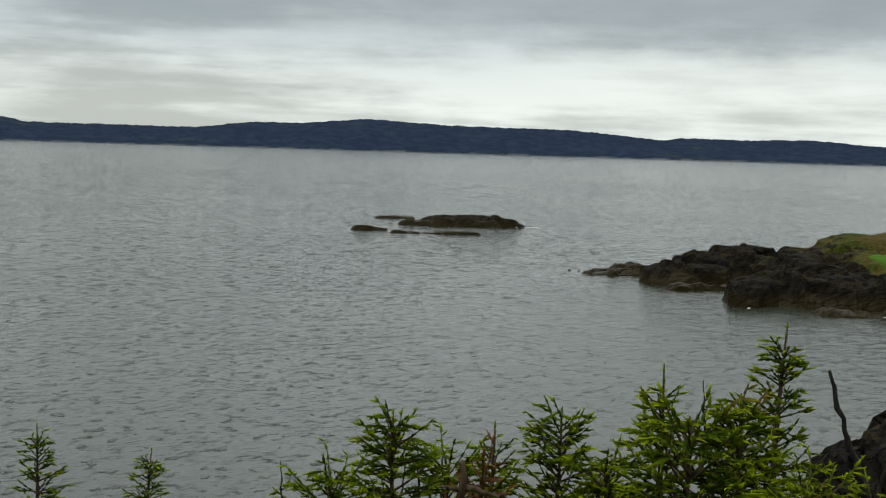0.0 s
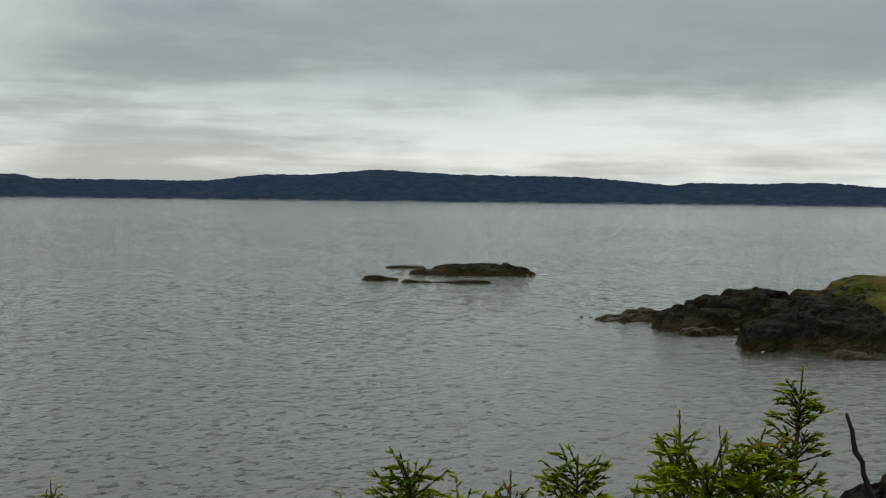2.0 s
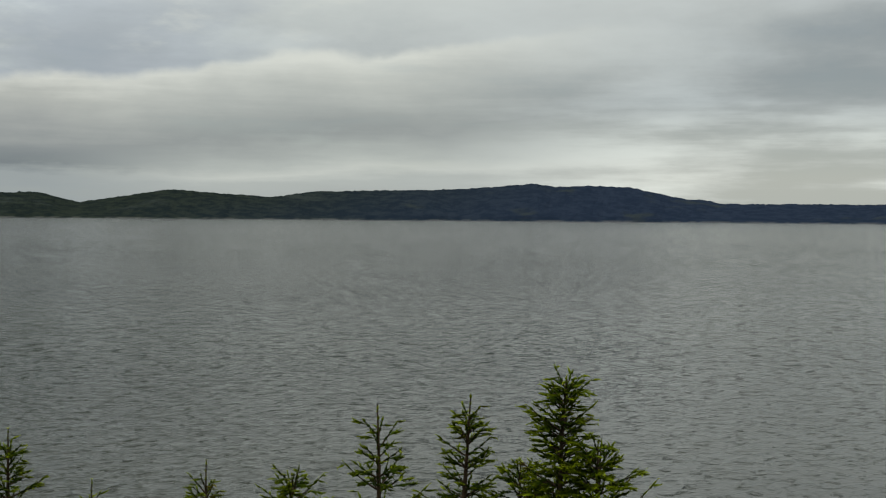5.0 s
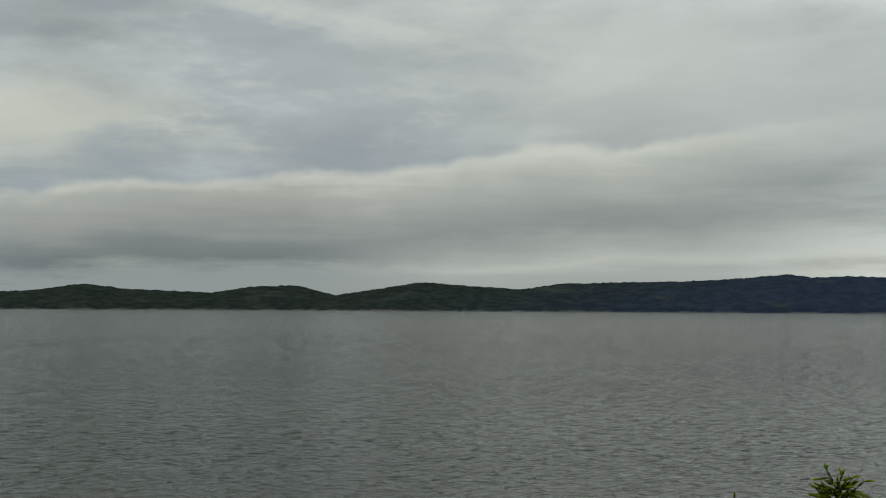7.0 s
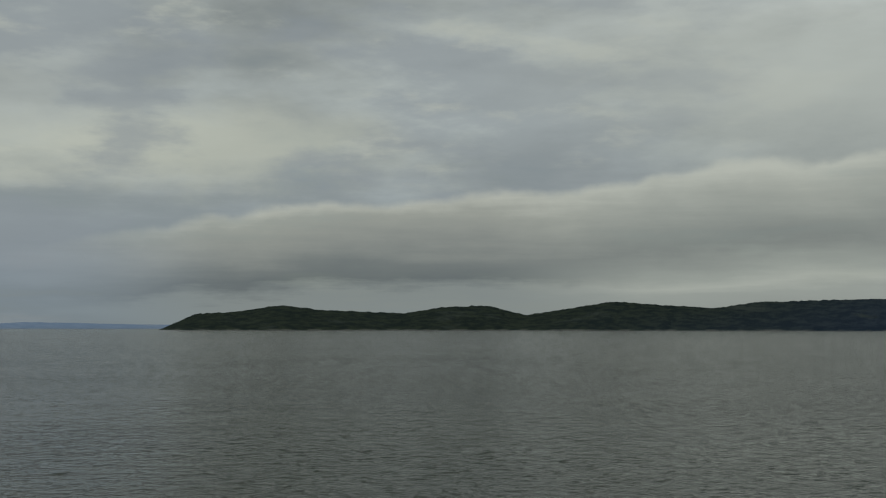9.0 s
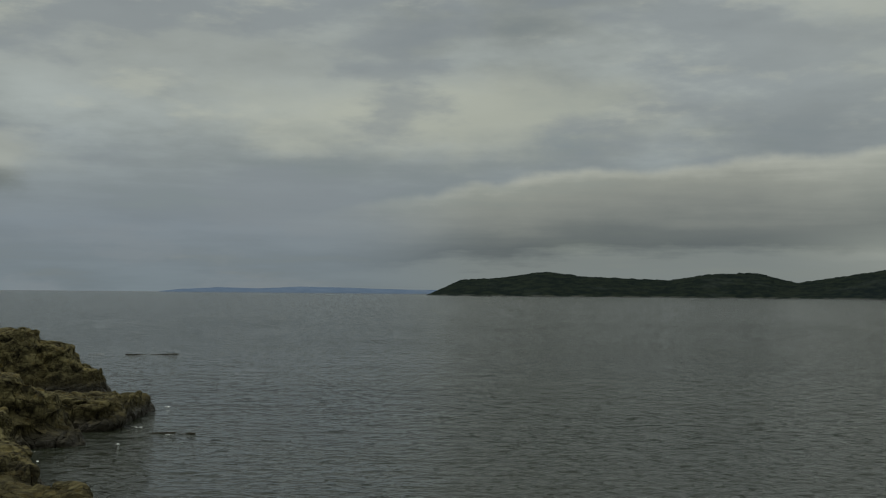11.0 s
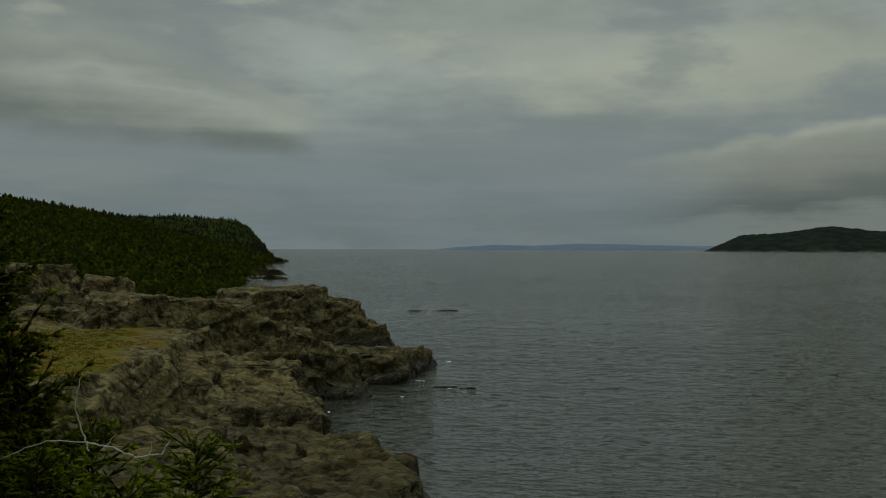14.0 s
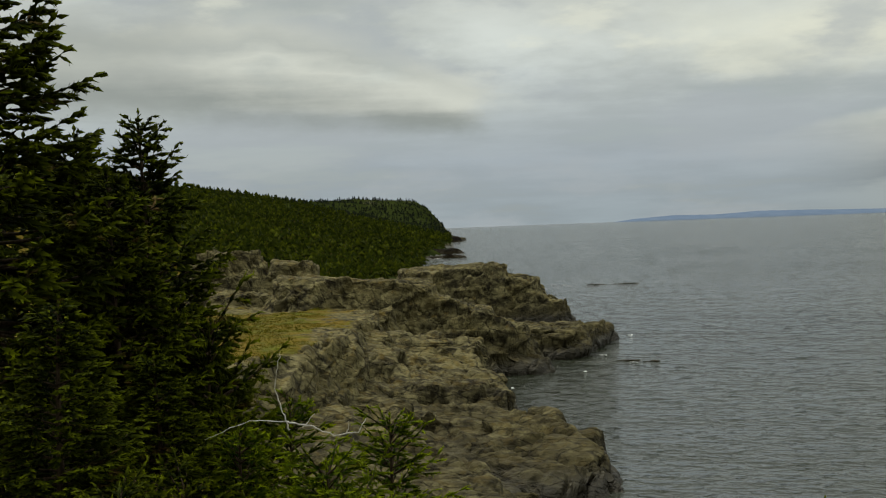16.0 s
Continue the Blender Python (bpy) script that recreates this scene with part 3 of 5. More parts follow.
# clefts: from the sea inland, width and depth
GULLIES = [(-93.6, 16, -94.6, 6.5, 3.4, 3.6), (-71.5, 13.5, -72.5, 5, 2.6, 1.2), (-150.2, 33, -149, 22, 1.2, 1.5), (-141, 33, -135, 15, 5.2, 4.2), (-63.5, 5.5, -52, 8.2, 2.2, 0.8), (-109.4, 21.0, -110.6, 17, 1.6, 2.2)]


def blocky(x, y):
    """Height of the tilted blocks, the highest at each spot."""
    wx = x + 0.8 * fbm(x * 0.16, y * 0.16, octaves=3, seed=3) + 0.08 * fbm(x * 0.8, y * 0.8, octaves=2, seed=8)
    wy = y + 0.8 * fbm(x * 0.16 + 9, y * 0.16, octaves=3, seed=4) + 0.08 * fbm(x * 0.8, y * 0.8 + 7, octaves=2, seed=9)
    z = np.full(np.shape(x), -4.0)
    for cx, cy, half_x, half_y, deg, top, east, north, foot, face in BLOCKS:
        u, v = turn(wx - cx, wy - cy, -deg)
        d = (np.abs(u / half_x) ** 3.5 + np.abs(v / half_y) ** 3.5) ** (1 / 3.5)
        edge = (1 - d) * min(half_x, half_y)
        lid = top + east * (x - cx) + north * (y - cy)
        side = foot + face * edge
        r = 0.55
        h = np.clip(0.5 + 0.5 * (side - lid) / r, 0, 1)
        low = side * (1 - h) + lid * h - r * h * (1 - h)
        z = np.maximum(z, np.where(edge > -3, low, -4.0))
    return np.maximum(z, -5.0)


def near_height(x, y):
    ys = np.interp(x, SHORE_X, SHORE_Y) + 0.7 * fbm(x * 0.16, y * 0.02 + 5, octaves=3, seed=3) + 0.3 * fbm(x * 0.7, y * 0.1, octaves=2, seed=8)
    s = ys - y
    t = sstep(x, -56, -47)
    coast = blocky(x, y) * (1 - t) + np.interp(s, INLAND, GULLY_SIDE) * t
    r = np.hypot(x * np.where(x < 0, 0.85, 0.7), np.maximum(y, 0) + 0.35 * np.maximum(-y, 0))
    hill = np.interp(r, [0, 2, 6, 10, 14, 20, 28, 40], [10.35, 10.25, 9.2, 8.0, 6.8, 4.6, 1.5, -2])
    hill = hill + 0.12 * np.maximum(-y - 8, 0)
    hill = np.minimum(hill, np.interp(s, [-6, -1, 0, 1.5, 4, 8], [-5, -1.5, 0, 4.2, 7.5, 14]))
    z = np.maximum(coast, np.where(x > -50, hill, np.minimum(hill, coast + 3)))
    for gx, gy, hx, hy, wide, deep in GULLIES:
        px, py = hx - gx, hy - gy
        t = np.clip(((x - gx) * px + (y - gy) * py) / (px * px + py * py), 0, 1)
        d = np.hypot(x - gx - t * px, y - gy - t * py) + 0.5 * fbm(x * 0.4, y * 0.4, octaves=2, seed=17)
        z = z - deep * (1 - 0.6 * t) * (1 - sstep(d, wide * 0.3, wide * 0.62)) * sstep(z, -0.5, 1.5)
    # further along, the ground climbs into the wooded slope
    f = sstep(-x, 128, 160) * sstep(12 - y, 0, 15)
    z = z * (1 - f) + np.maximum(coast_height(x, y)[0], z) * f
    z = np.where(y < -14, np.maximum(z, np.minimum(10 + 0.16 * (-y - 14), 30) * sstep(-y, 22, 55)), z)
    return z, s


def slabs(Q, seed):
    """Joint blocks in space: each point's block value (-1..1) and how far it lies from the next joint."""
    I = np.floor(Q).astype(np.int64)
    f1 = np.full(len(Q), 9.0)
    f2 = np.full(len(Q), 9.0)
    val = np.zeros(len(Q))
    for a in (-1, 0, 1):
        for b in (-1, 0, 1):
            for c in (-1, 0, 1):
                jx, jy, jz = I[:, 0] + a, I[:, 1] + b, I[:, 2] + c
                h = _hash(jx, jy, jz, seed)
                dx = np.abs(Q[:, 0] - jx - 0.15 - 0.7 * h)
                dy = np.abs(Q[:, 1] - jy - 0.15 - 0.7 * ((h * 37.1) % 1.0))
                dz = np.abs(Q[:, 2] - jz - 0.15 - 0.7 * ((h * 91.7) % 1.0))
                d = np.maximum(np.maximum(dx, dy), dz) + 0.25 * (dx + dy + dz)
                nearer = d < f1
                f2 = np.where(nearer, f1, np.minimum(f2, d))
                f1 = np.where(nearer, d, f1)
                val = np.where(nearer, ((h * 173.3) % 1.0) * 2 - 1, val)
    return val, f2 - f1


BREAKS = (((6.4, 3.8, 1.3), 0.26), ((2.4, 1.7, 0.6), 0.13))


def craggy(P, amount, seed, size=1.0):
    """Break a rock surface (grid of points) along its bedding and joints, pushing blocks in and out."""
    N = grid_normals(P).reshape(-1, 3)
    flat = P.reshape(-1, 3).copy()
    amt = np.broadcast_to(amount, P.shape[:2]).ravel()
    on = amt > 0.02
    p, nrm = flat[on], N[on]
    x, y = turn(p[:, 0], p[:, 1], 33)
    w = 0.18 * np.stack([fbm(p[:, 0] * 0.35, p[:, 1] * 0.35, p[:, 2] * 0.35, octaves=3, seed=seed + k) for k in (1, 2, 3)], 1) * np.array([1.6, 1.6, 0.9])
    q = np.stack([x, y, p[:, 2] + 0.30 * x - 0.16 * y], 1) + w
    d = np.zeros(len(p))
    for k, (dims, amp) in enumerate(BREAKS):
        v, e = slabs(q / (np.array(dims) * size), seed + 10 * k)
        d += amp * size * (v - 1.3 * (1 - sstep(e, 0.0, 0.09)))
    shift = np.zeros_like(flat)
    shift[on] = nrm * (d * amt[on])[:, None]
    shift = shift.reshape(P.shape)
    # a light smoothing, so that blocks keep whole faces
    for axis in (0, 1):
        padded = np.concatenate([shift.take([0], axis), shift, shift.take([-1], axis)], axis)
        n = shift.shape[axis]
        shift = 0.18 * padded.take(range(n), axis) + 0.64 * shift + 0.18 * padded.take(range(2, n + 2), axis)
    return P + shift


def rough_rock(X, Y, Z, wild, seed, swell=1.35):
    """Broad swells of rock parted by clefts."""
    bx, by = turn(X, Y, 28)
    wx = bx + 1.3 * fbm(X * 0.22, Y * 0.22, octaves=3, seed=seed) + 0.25 * fbm(X * 1.1, Y * 1.1, octaves=2, seed=seed + 4)
    wy = by + 1.3 * fbm(X * 0.22 + 40, Y * 0.22, octaves=3, seed=seed + 5) + 0.25 * fbm(X * 1.1, Y * 1.1, octaves=2, seed=seed + 6)
    big = pillows(wx * 0.62, wy * 0.85, 6.0, seed + 1) if swell else 0.66
    return Z + wild * (0.5 * fbm(X * 0.13, Y * 0.13, octaves=3, seed=seed + 11) + swell * (big - 0.66) + 0.4 * blocks(wx, wy * 1.3, 3.4, seed + 2, 0.7))


def near_ground():
    # the mesh is closer where the ground is steep, along both axes
    xs = np.concatenate([np.arange(-176, -48, 0.16), np.arange(-48, 30, 0.6), np.arange(30, 130, 5.0)])
    fine = np.arange(-12, 36, 0.16)
    X, Y = np.meshgrid(xs, fine, indexing="ij")
    Z, S = near_height(X, Y)
    seen = np.interp(xs, [-176, -132, -110, -50, -45, 30, 130], [0.36, 0.5, 0.9, 1.0, 0.3, 0.24, 0.04])[:, None]
    dx, dy = np.abs(np.gradient(Z, xs, axis=0)), np.abs(np.gradient(Z, fine, axis=1))
    above = Z > -0.8

    def softened(w, axis, times):
        for k in range(times):
            w = (np.roll(w, 1, axis) + w + np.roll(w, -1, axis)) / 3
        return w

    dense_x = softened(softened(seen * np.where(above, np.sqrt(1 + np.minimum(dx, 4) ** 2), 0.5), 1, 14), 0, 3)
    run = np.cumsum(dense_x * np.gradient(xs)[:, None], axis=0)
    run = (run - run[:1]) / (run[-1:] - run[:1])
    cols = np.linspace(0, 1, 760)
    X = np.stack([np.interp(cols, run[:, j], xs) for j in range(len(fine))], 1)
    Zu = near_height(X, np.tile(fine, (len(cols), 1)))[0]
    step = np.where(Zu > -0.8, np.sqrt(1 + np.minimum(np.abs(np.gradient(Zu, fine, axis=1)), 4) ** 2), 0.12)
    step = softened(softened(step, 0, 4), 1, 2)
    run = np.cumsum(step, axis=1)
    run = (run - run[:, :1]) / (run[:, -1:] - run[:, :1])
    rows = np.linspace(0, 1, 330)
    Y = np.stack([np.interp(rows, run[i], fine) for i in range(len(cols))])
    X = np.stack([np.interp(Y[i], fine, X[i]) for i in range(len(cols))])
    back = np.arange(-190, -12.5, 2.5)
    Y = np.concatenate([np.tile(back, (len(cols), 1)), Y, np.tile([42.0, 50.0], (len(cols), 1))], axis=1)
    X = np.concatenate([np.tile(X[:, :1], (1, len(back))), X, np.tile(X[:, -1:], (1, 2))], axis=1)
    Z, S = near_height(X, Y)
    e = 0.3
    steep = np.clip(np.hypot((near_height(X + e, Y)[0] - Z) / e, (near_height(X, Y + e)[0] - Z) / e) - 0.12, 0, 1.1)
    hillside_soil = np.exp(-(np.hypot(X * 0.8, Y) / 20) ** 4)
    plateau = np.exp(-((X + 78) / 32) ** 4 - ((Y + 7.0 + 0.12 * (X + 78)) / 10.4) ** 4)
    rock = np.where(X < -44, 1.0, 0.4)
    wild = rock * (0.30 + 0.25 * steep) * (1 - 0.9 * hillside_soil) * (1 - 0.7 * plateau) * np.where(Y < -14, 0.3, 1)
    H = rough_rock(X, Y, Z, wild, 100, 0.3)
    # the faces weather into ledges along the bedding
    ledge = 0.10 * X - 0.06 * Y + 0.5 * fbm(X * 0.09, Y * 0.09, octaves=3, seed=131)
    broken = 0.6 + 0.4 * fbm(X * 0.3, Y * 0.3, octaves=2, seed=133)
    stepped = beds(H, 1.25, 0.24, ledge / 1.25)
    H = H + (stepped - H) * np.clip(0.25 + steep, 0, 0.95) * broken * rock * (1 - plateau * 0.8) * (1 - hillside_soil) * (Y > -13)
    for deg, gap, deep, sd in ((58, 3.6, 0.50, 141), (-27, 4.8, 0.60, 143), (20, 2.1, 0.26, 145)):
        u = turn(X, Y, deg)[0] / gap + 0.5 * fbm(X * 0.1, Y * 0.1, octaves=3, seed=sd) + 0.12 * fbm(X * 0.9, Y * 0.9, octaves=2, seed=sd + 1)
        near_joint = np.abs(u - np.round(u)) * gap
        cut = (1 - sstep(near_joint, 0.05, 0.34)) * sstep(fbm(X * 0.23 + deg, Y * 0.23, octaves=2, seed=sd + 5), -0.25, 0.2)
        H = H - deep * cut * (1 - 0.75 * np.clip(steep, 0, 1)) * rock * (1 - plateau) * (1 - hillside_soil) * (Y > -13) * (H > -0.5)
    mild = H.copy()
    mild[1:-1, 1:-1] = 0.4 * H[1:-1, 1:-1] + 0.15 * (H[:-2, 1:-1] + H[2:, 1:-1] + H[1:-1, :-2] + H[1:-1, 2:])
    H = np.where(Y > -12, mild, H)
    P = np.stack([X, Y, H], 2)
    crag = rock * (0.6 + 0.5 * np.clip(steep, 0, 1)) * (1 - hillside_soil) * (1 - 0.85 * plateau * (1 - np.clip(steep, 0, 1))) * (Y > -13) * (Y < 40)
    P = craggy(P, crag, 400)
    sward = np.exp(-((X + 75) / 27) ** 4 - ((Y + 8.4 + 0.12 * (X + 78)) / 10.0) ** 4) + 0.4 * fbm(X * 0.3, Y * 0.3, octaves=3, seed=9)
    turf = np.clip(np.clip(sward, 0, 1) * 1.05 * (1 - np.clip(steep * 1.2, 0, 1)) + hillside_soil * 1.2, 0, 1.2) * (Z > 3)
    turf = np.maximum(turf, (Y < -12) * 0.8)
    me = mesh_of("ground", P.reshape(-1, 3), grid_faces(*Y.shape), ROCK, {"turf": turf.ravel()})
    return tagged(new("ground", me), "bedded grey rock cliffs and ledges with patches of brownish turf", "rock shore", kind="structure")


near_ground()


# ---- wooded coast running away to the headland ----
def far_coast():
    xs = -np.geomspace(160, 2300, 230)
    vs = np.concatenate([np.linspace(-25, 30, 34), np.geomspace(33, 620, 46)])
    X, V = np.meshgrid(xs, vs, indexing="ij")
    Y = coast_shore(X) - V
    Z, S = coast_height(X, Y)
    Z = Z + np.where((S > -4) & (S < 14), 1.5 * ridged(X * 0.05, Y * 0.06, octaves=4, seed=81), 0.0)
    F = grid_faces(len(xs), len(vs))
    bare = (S.ravel()[F].mean(1) < np.interp(-X.ravel()[F[:, 0]], [160, 900, 1500, 1750], [0.5, 0.5, 2, 9]) + 1.5 * fbm(X * 0.03, Y * 0.03, seed=83).ravel()[F[:, 0]]).astype(int)
    me = mesh_of("wooded_coast", np.stack([X, Y, Z], 2).reshape(-1, 3), F, [HILL, ROCK], {"turf": 0 * X.ravel()}, bare)
    tagged(new("hillside", me), "dark wooded slope running out to a blunt headland", "hillside", kind="structure")


far_coast()


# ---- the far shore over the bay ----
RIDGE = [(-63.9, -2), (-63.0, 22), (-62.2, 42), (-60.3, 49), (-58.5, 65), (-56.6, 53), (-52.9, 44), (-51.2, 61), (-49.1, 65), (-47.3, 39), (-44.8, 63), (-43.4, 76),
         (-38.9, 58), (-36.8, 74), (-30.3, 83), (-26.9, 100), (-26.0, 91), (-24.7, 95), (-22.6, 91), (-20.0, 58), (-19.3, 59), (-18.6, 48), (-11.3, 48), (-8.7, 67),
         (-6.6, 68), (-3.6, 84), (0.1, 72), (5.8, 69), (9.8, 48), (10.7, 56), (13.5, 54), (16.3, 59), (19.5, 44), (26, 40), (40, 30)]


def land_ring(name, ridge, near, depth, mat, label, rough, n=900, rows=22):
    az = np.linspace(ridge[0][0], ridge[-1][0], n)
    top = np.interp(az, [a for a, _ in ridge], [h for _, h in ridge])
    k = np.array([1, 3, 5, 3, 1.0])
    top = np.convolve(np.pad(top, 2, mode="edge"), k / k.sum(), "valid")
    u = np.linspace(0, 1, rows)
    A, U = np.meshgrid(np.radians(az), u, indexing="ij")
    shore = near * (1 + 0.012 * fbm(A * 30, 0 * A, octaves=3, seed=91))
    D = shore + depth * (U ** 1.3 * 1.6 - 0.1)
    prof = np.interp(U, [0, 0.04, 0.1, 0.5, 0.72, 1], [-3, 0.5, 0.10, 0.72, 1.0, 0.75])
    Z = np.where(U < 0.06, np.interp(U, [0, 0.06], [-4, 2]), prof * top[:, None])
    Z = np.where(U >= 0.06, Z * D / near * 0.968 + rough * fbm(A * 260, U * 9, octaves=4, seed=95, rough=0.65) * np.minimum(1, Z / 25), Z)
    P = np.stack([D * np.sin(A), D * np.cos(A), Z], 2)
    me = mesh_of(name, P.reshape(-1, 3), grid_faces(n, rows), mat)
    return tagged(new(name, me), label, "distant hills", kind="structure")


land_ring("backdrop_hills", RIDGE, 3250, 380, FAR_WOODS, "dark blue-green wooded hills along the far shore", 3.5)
FAR_LAND = [(-75.9, 1), (-75.0, 10), (-73.2, 18), (-71.4, 15), (-69.5, 23), (-67.3, 20), (-65.5, 16), (-63.0, 14)]
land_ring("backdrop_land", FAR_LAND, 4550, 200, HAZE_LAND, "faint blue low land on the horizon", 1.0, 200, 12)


# ---- rocks in the sea ----
def rock_field(masses, x0, x1, y0, y1, step, seed, wild=1.0):
    """Height of several rock masses (x, y, half-length, half-width, turn, height) standing in the sea."""
    xs, ys = np.arange(x0, x1, step), np.arange(y0, y1, step)
    X, Y = np.meshgrid(xs, ys, indexing="ij")
    wx = X + 1.0 * fbm(X * 0.25, Y * 0.25, octaves=3, seed=seed)
    wy = Y + 1.0 * fbm(X * 0.25, Y * 0.25, octaves=3, seed=seed + 7)
    Z = np.full(X.shape, -3.0)
    for cx, cy, a, b, deg, h in masses:
        u, v = turn(wx - cx, wy - cy, -deg)
        d = (np.abs(u / a) ** 3.4 + np.abs(v / b) ** 3.4) ** (1 / 3.4)
        Z = np.maximum(Z, np.interp(d, [0, 0.6, 0.86, 1.0, 1.2, 2], [h, h * 0.95, h * 0.78, -0.1, -1.5, -3]))
    return xs, ys, X, Y, Z


def sea_rock(label, masses, seed, step=0.3, wild=0.35, mat=None, name="sea_rock"):
    m = np.array(masses)
    reach = np.max(m[:, 2:4], axis=1) * 1.25 + 1.0
    cx, cy = m[0, 0], m[0, 1]
    xs, ys, X, Y, Z = rock_field(masses, (m[:, 0] - reach).min(), (m[:, 0] + reach).max(), (m[:, 1] - reach).min(), (m[:, 1] + reach).max(), step, seed)
    Z = rough_rock(X, Y, Z, np.clip((Z + 0.6), 0, 1) * wild, seed)
    P = craggy(np.stack([X, Y, Z], 2), np.clip(Z + 0.9, 0, 1) * wild * 3.0, seed, min(1.0, max(0.3, m[:, 5].max() / 3.0)) if name == "sea_rock" else 0.4 if name == "rock_outcrop" else 1.0)
    P = (P - np.array([cx, cy, 0])).reshape(-1, 3)
    F = grid_faces(len(xs), len(ys))
    F = F[(Z.ravel()[F] > -0.9).any(1)]
    used, inv = np.unique(F, return_inverse=True)
    ob = new(name, mesh_of(name, P[used], inv.reshape(F.shape), mat or DARK_ROCK, {"turf": np.zeros(len(used))}))
    ob.location = (cx, cy, 0)
    return tagged(ob, label, "rock")


# the islet: one long ridge, a slab behind it and low skerries before it
sea_rock("long low dark rock islet, wet and bare", [(2.6, 196, 6.6, 3.6, 2, 1.55), (-3.2, 195, 3.6, 2.6, 0, 1.0), (7.4, 196.6, 2.0, 2.4, 0, 1.8), (9.6, 196.4, 2.2, 2.2, -6, 1.25), (11.2, 195.6, 1.3, 1.2, 0, 0.6)], 201, wild=0.35)
sea_rock("flat dark slab of rock at the islet's end", [(-8.3, 211, 3.6, 1.6, 4, 0.55)], 202, wild=0.22)
sea_rock("small wedge of dark rock in the water", [(-10.8, 180, 2.4, 1.1, 10, 0.62)], 203, wild=0.2)
sea_rock("low weedy skerry just above the water", [(-5.4, 175.5, 2.7, 1.1, 0, 0.42)], 204, wild=0.2)
sea_rock("low weedy skerry just above the water", [(2.6, 175.0, 2.6, 1.0, 0, 0.42), (-1.2, 175.4, 1.8, 0.6, 0, 0.22)], 205, wild=0.2)
sea_rock("small rock awash in foam", [(-227, 56, 5.0, 0.45, 82, 0.12)], 206, wild=0.12)
# low rocks off the near cliffs
sea_rock("flat rock awash off the cliffs", [(-103.5, 26.6, 1.0, 0.5, 60, 0.16), (-102.4, 27.9, 0.7, 0.4, 60, 0.10)], 207, 0.14, 0.2)
sea_rock("dark block of rock at the point's end", [(-125.6, 29.3, 2.2, 1.2, -28, 1.35), (-123, 27.8, 2.6, 1.6, -28, 1.1)], 208, 0.2, 0.35, ROCK)
sea_rock("rounded knob of rock at the water's edge", [(-61.6, 14.0, 0.9, 0.8, 0, 1.5), (-61.0, 13.6, 1.6, 1.2, 0, 0.7)], 209, 0.14, 0.16, ROCK)
sea_rock("dark rugged outcrop of rock at the cliff's foot", [(19.6, 38.5, 5.4, 6.0, 0, 4.7), (16.0, 39.5, 2.6, 3.2, 0, 3.7), (14.0, 40.3, 1.8, 2.4, 20, 2.5)], 210, 0.14, 0.62, name="rock_outcrop")
# shelves along the wooded coast
for cx, cy, a, b, h, sd in ((-532, 53, 9, 14, 1.9, 1), (-458, 50, 5, 9, 0.9, 2), (-890, 96, 20, 15, 4.0, 3), (-945, 110, 14, 11, 2.6, 6), (-1350, 134, 40, 16, 6.0, 4), (-1790, 194, 30, 15, 3.0, 5)):
    sea_rock("low rock shelf below the wooded coast", [(cx, cy, a, b, -8, h)], 220 + sd, max(0.5, b / 30), 0.5, ROCK if sd > 3 else DARK_ROCK, "rock_shelf")


# ---- the point across the cove ----
def promontory():
    masses = [(35, 106, 8.0, 7.5, 0, 2.6), (46, 106, 13, 8.5, 0, 3.0), (46, 112, 14, 6, 0, 4.0), (34, 113, 5, 4.5, 0, 3.3), (26.8, 103.5, 3.6, 3.0, 15, 1.9), (26.6, 122.5, 4.6, 3.2, 6, 2.7), (23.4, 117.2, 4.4, 2.6, 12, 1.5),
              (20.5, 128, 3.4, 1.3, 8, 1.1), (15.6, 126.4, 3.6, 0.8, 5, 0.4), (33, 120, 4, 4, 0, 2.3), (40, 134, 4.5, 5, 0, 2.6), (45, 134.5, 5.5, 5.5, 0, 4.0), (58, 133, 14, 10, 0, 4.8), (66, 128, 18, 22, 0, 4.2), (31.6, 124.5, 2.2, 1.6, 0, 3.3), (29.4, 111, 3.6, 2.0, 0, 0.9), (40, 96.6, 12, 2.6, 0, 0.55), (24.5, 112.5, 5, 1.5, 10, 0.5), (18.6, 124.0, 5.5, 1.6, 8, 0.6)]
    xs, ys, X, Y, Z = rock_field(masses, 9, 84, 90, 160, 0.3, 301)
    top = np.exp(-((X - 54) / 16) ** 4 - ((Y - 135) / 8) ** 4)
    ledge = np.exp(-((X - 46) / 12) ** 4 - ((Y - 113) / 4.5) ** 4)
    lush = np.exp(-((X - 39.2) / 2.6) ** 4 - ((Y - 107.5) / 4.0) ** 4)
    Z = rough_rock(X, Y, Z, np.clip(Z + 0.6, 0, 1) * (0.4 - 0.3 * np.clip(top + lush, 0, 1)), 301)
    P = craggy(np.stack([X, Y, Z], 2), np.clip(Z + 0.9, 0, 1) * (1.7 - 1.45 * np.clip(top + lush, 0, 1)), 301)
    turf = np.clip(0.95 * top + 0.62 * ledge, 0, 1.0) + 1.3 * lush
    me = mesh_of("promontory", P.reshape(-1, 3), grid_faces(len(xs), len(ys)), DARK_ROCK, {"turf": turf.ravel()})
    tagged(new("promontory", me), "low dark rock point with weed at its foot and bright turf on top", "rock shore", kind="structure")


promontory()


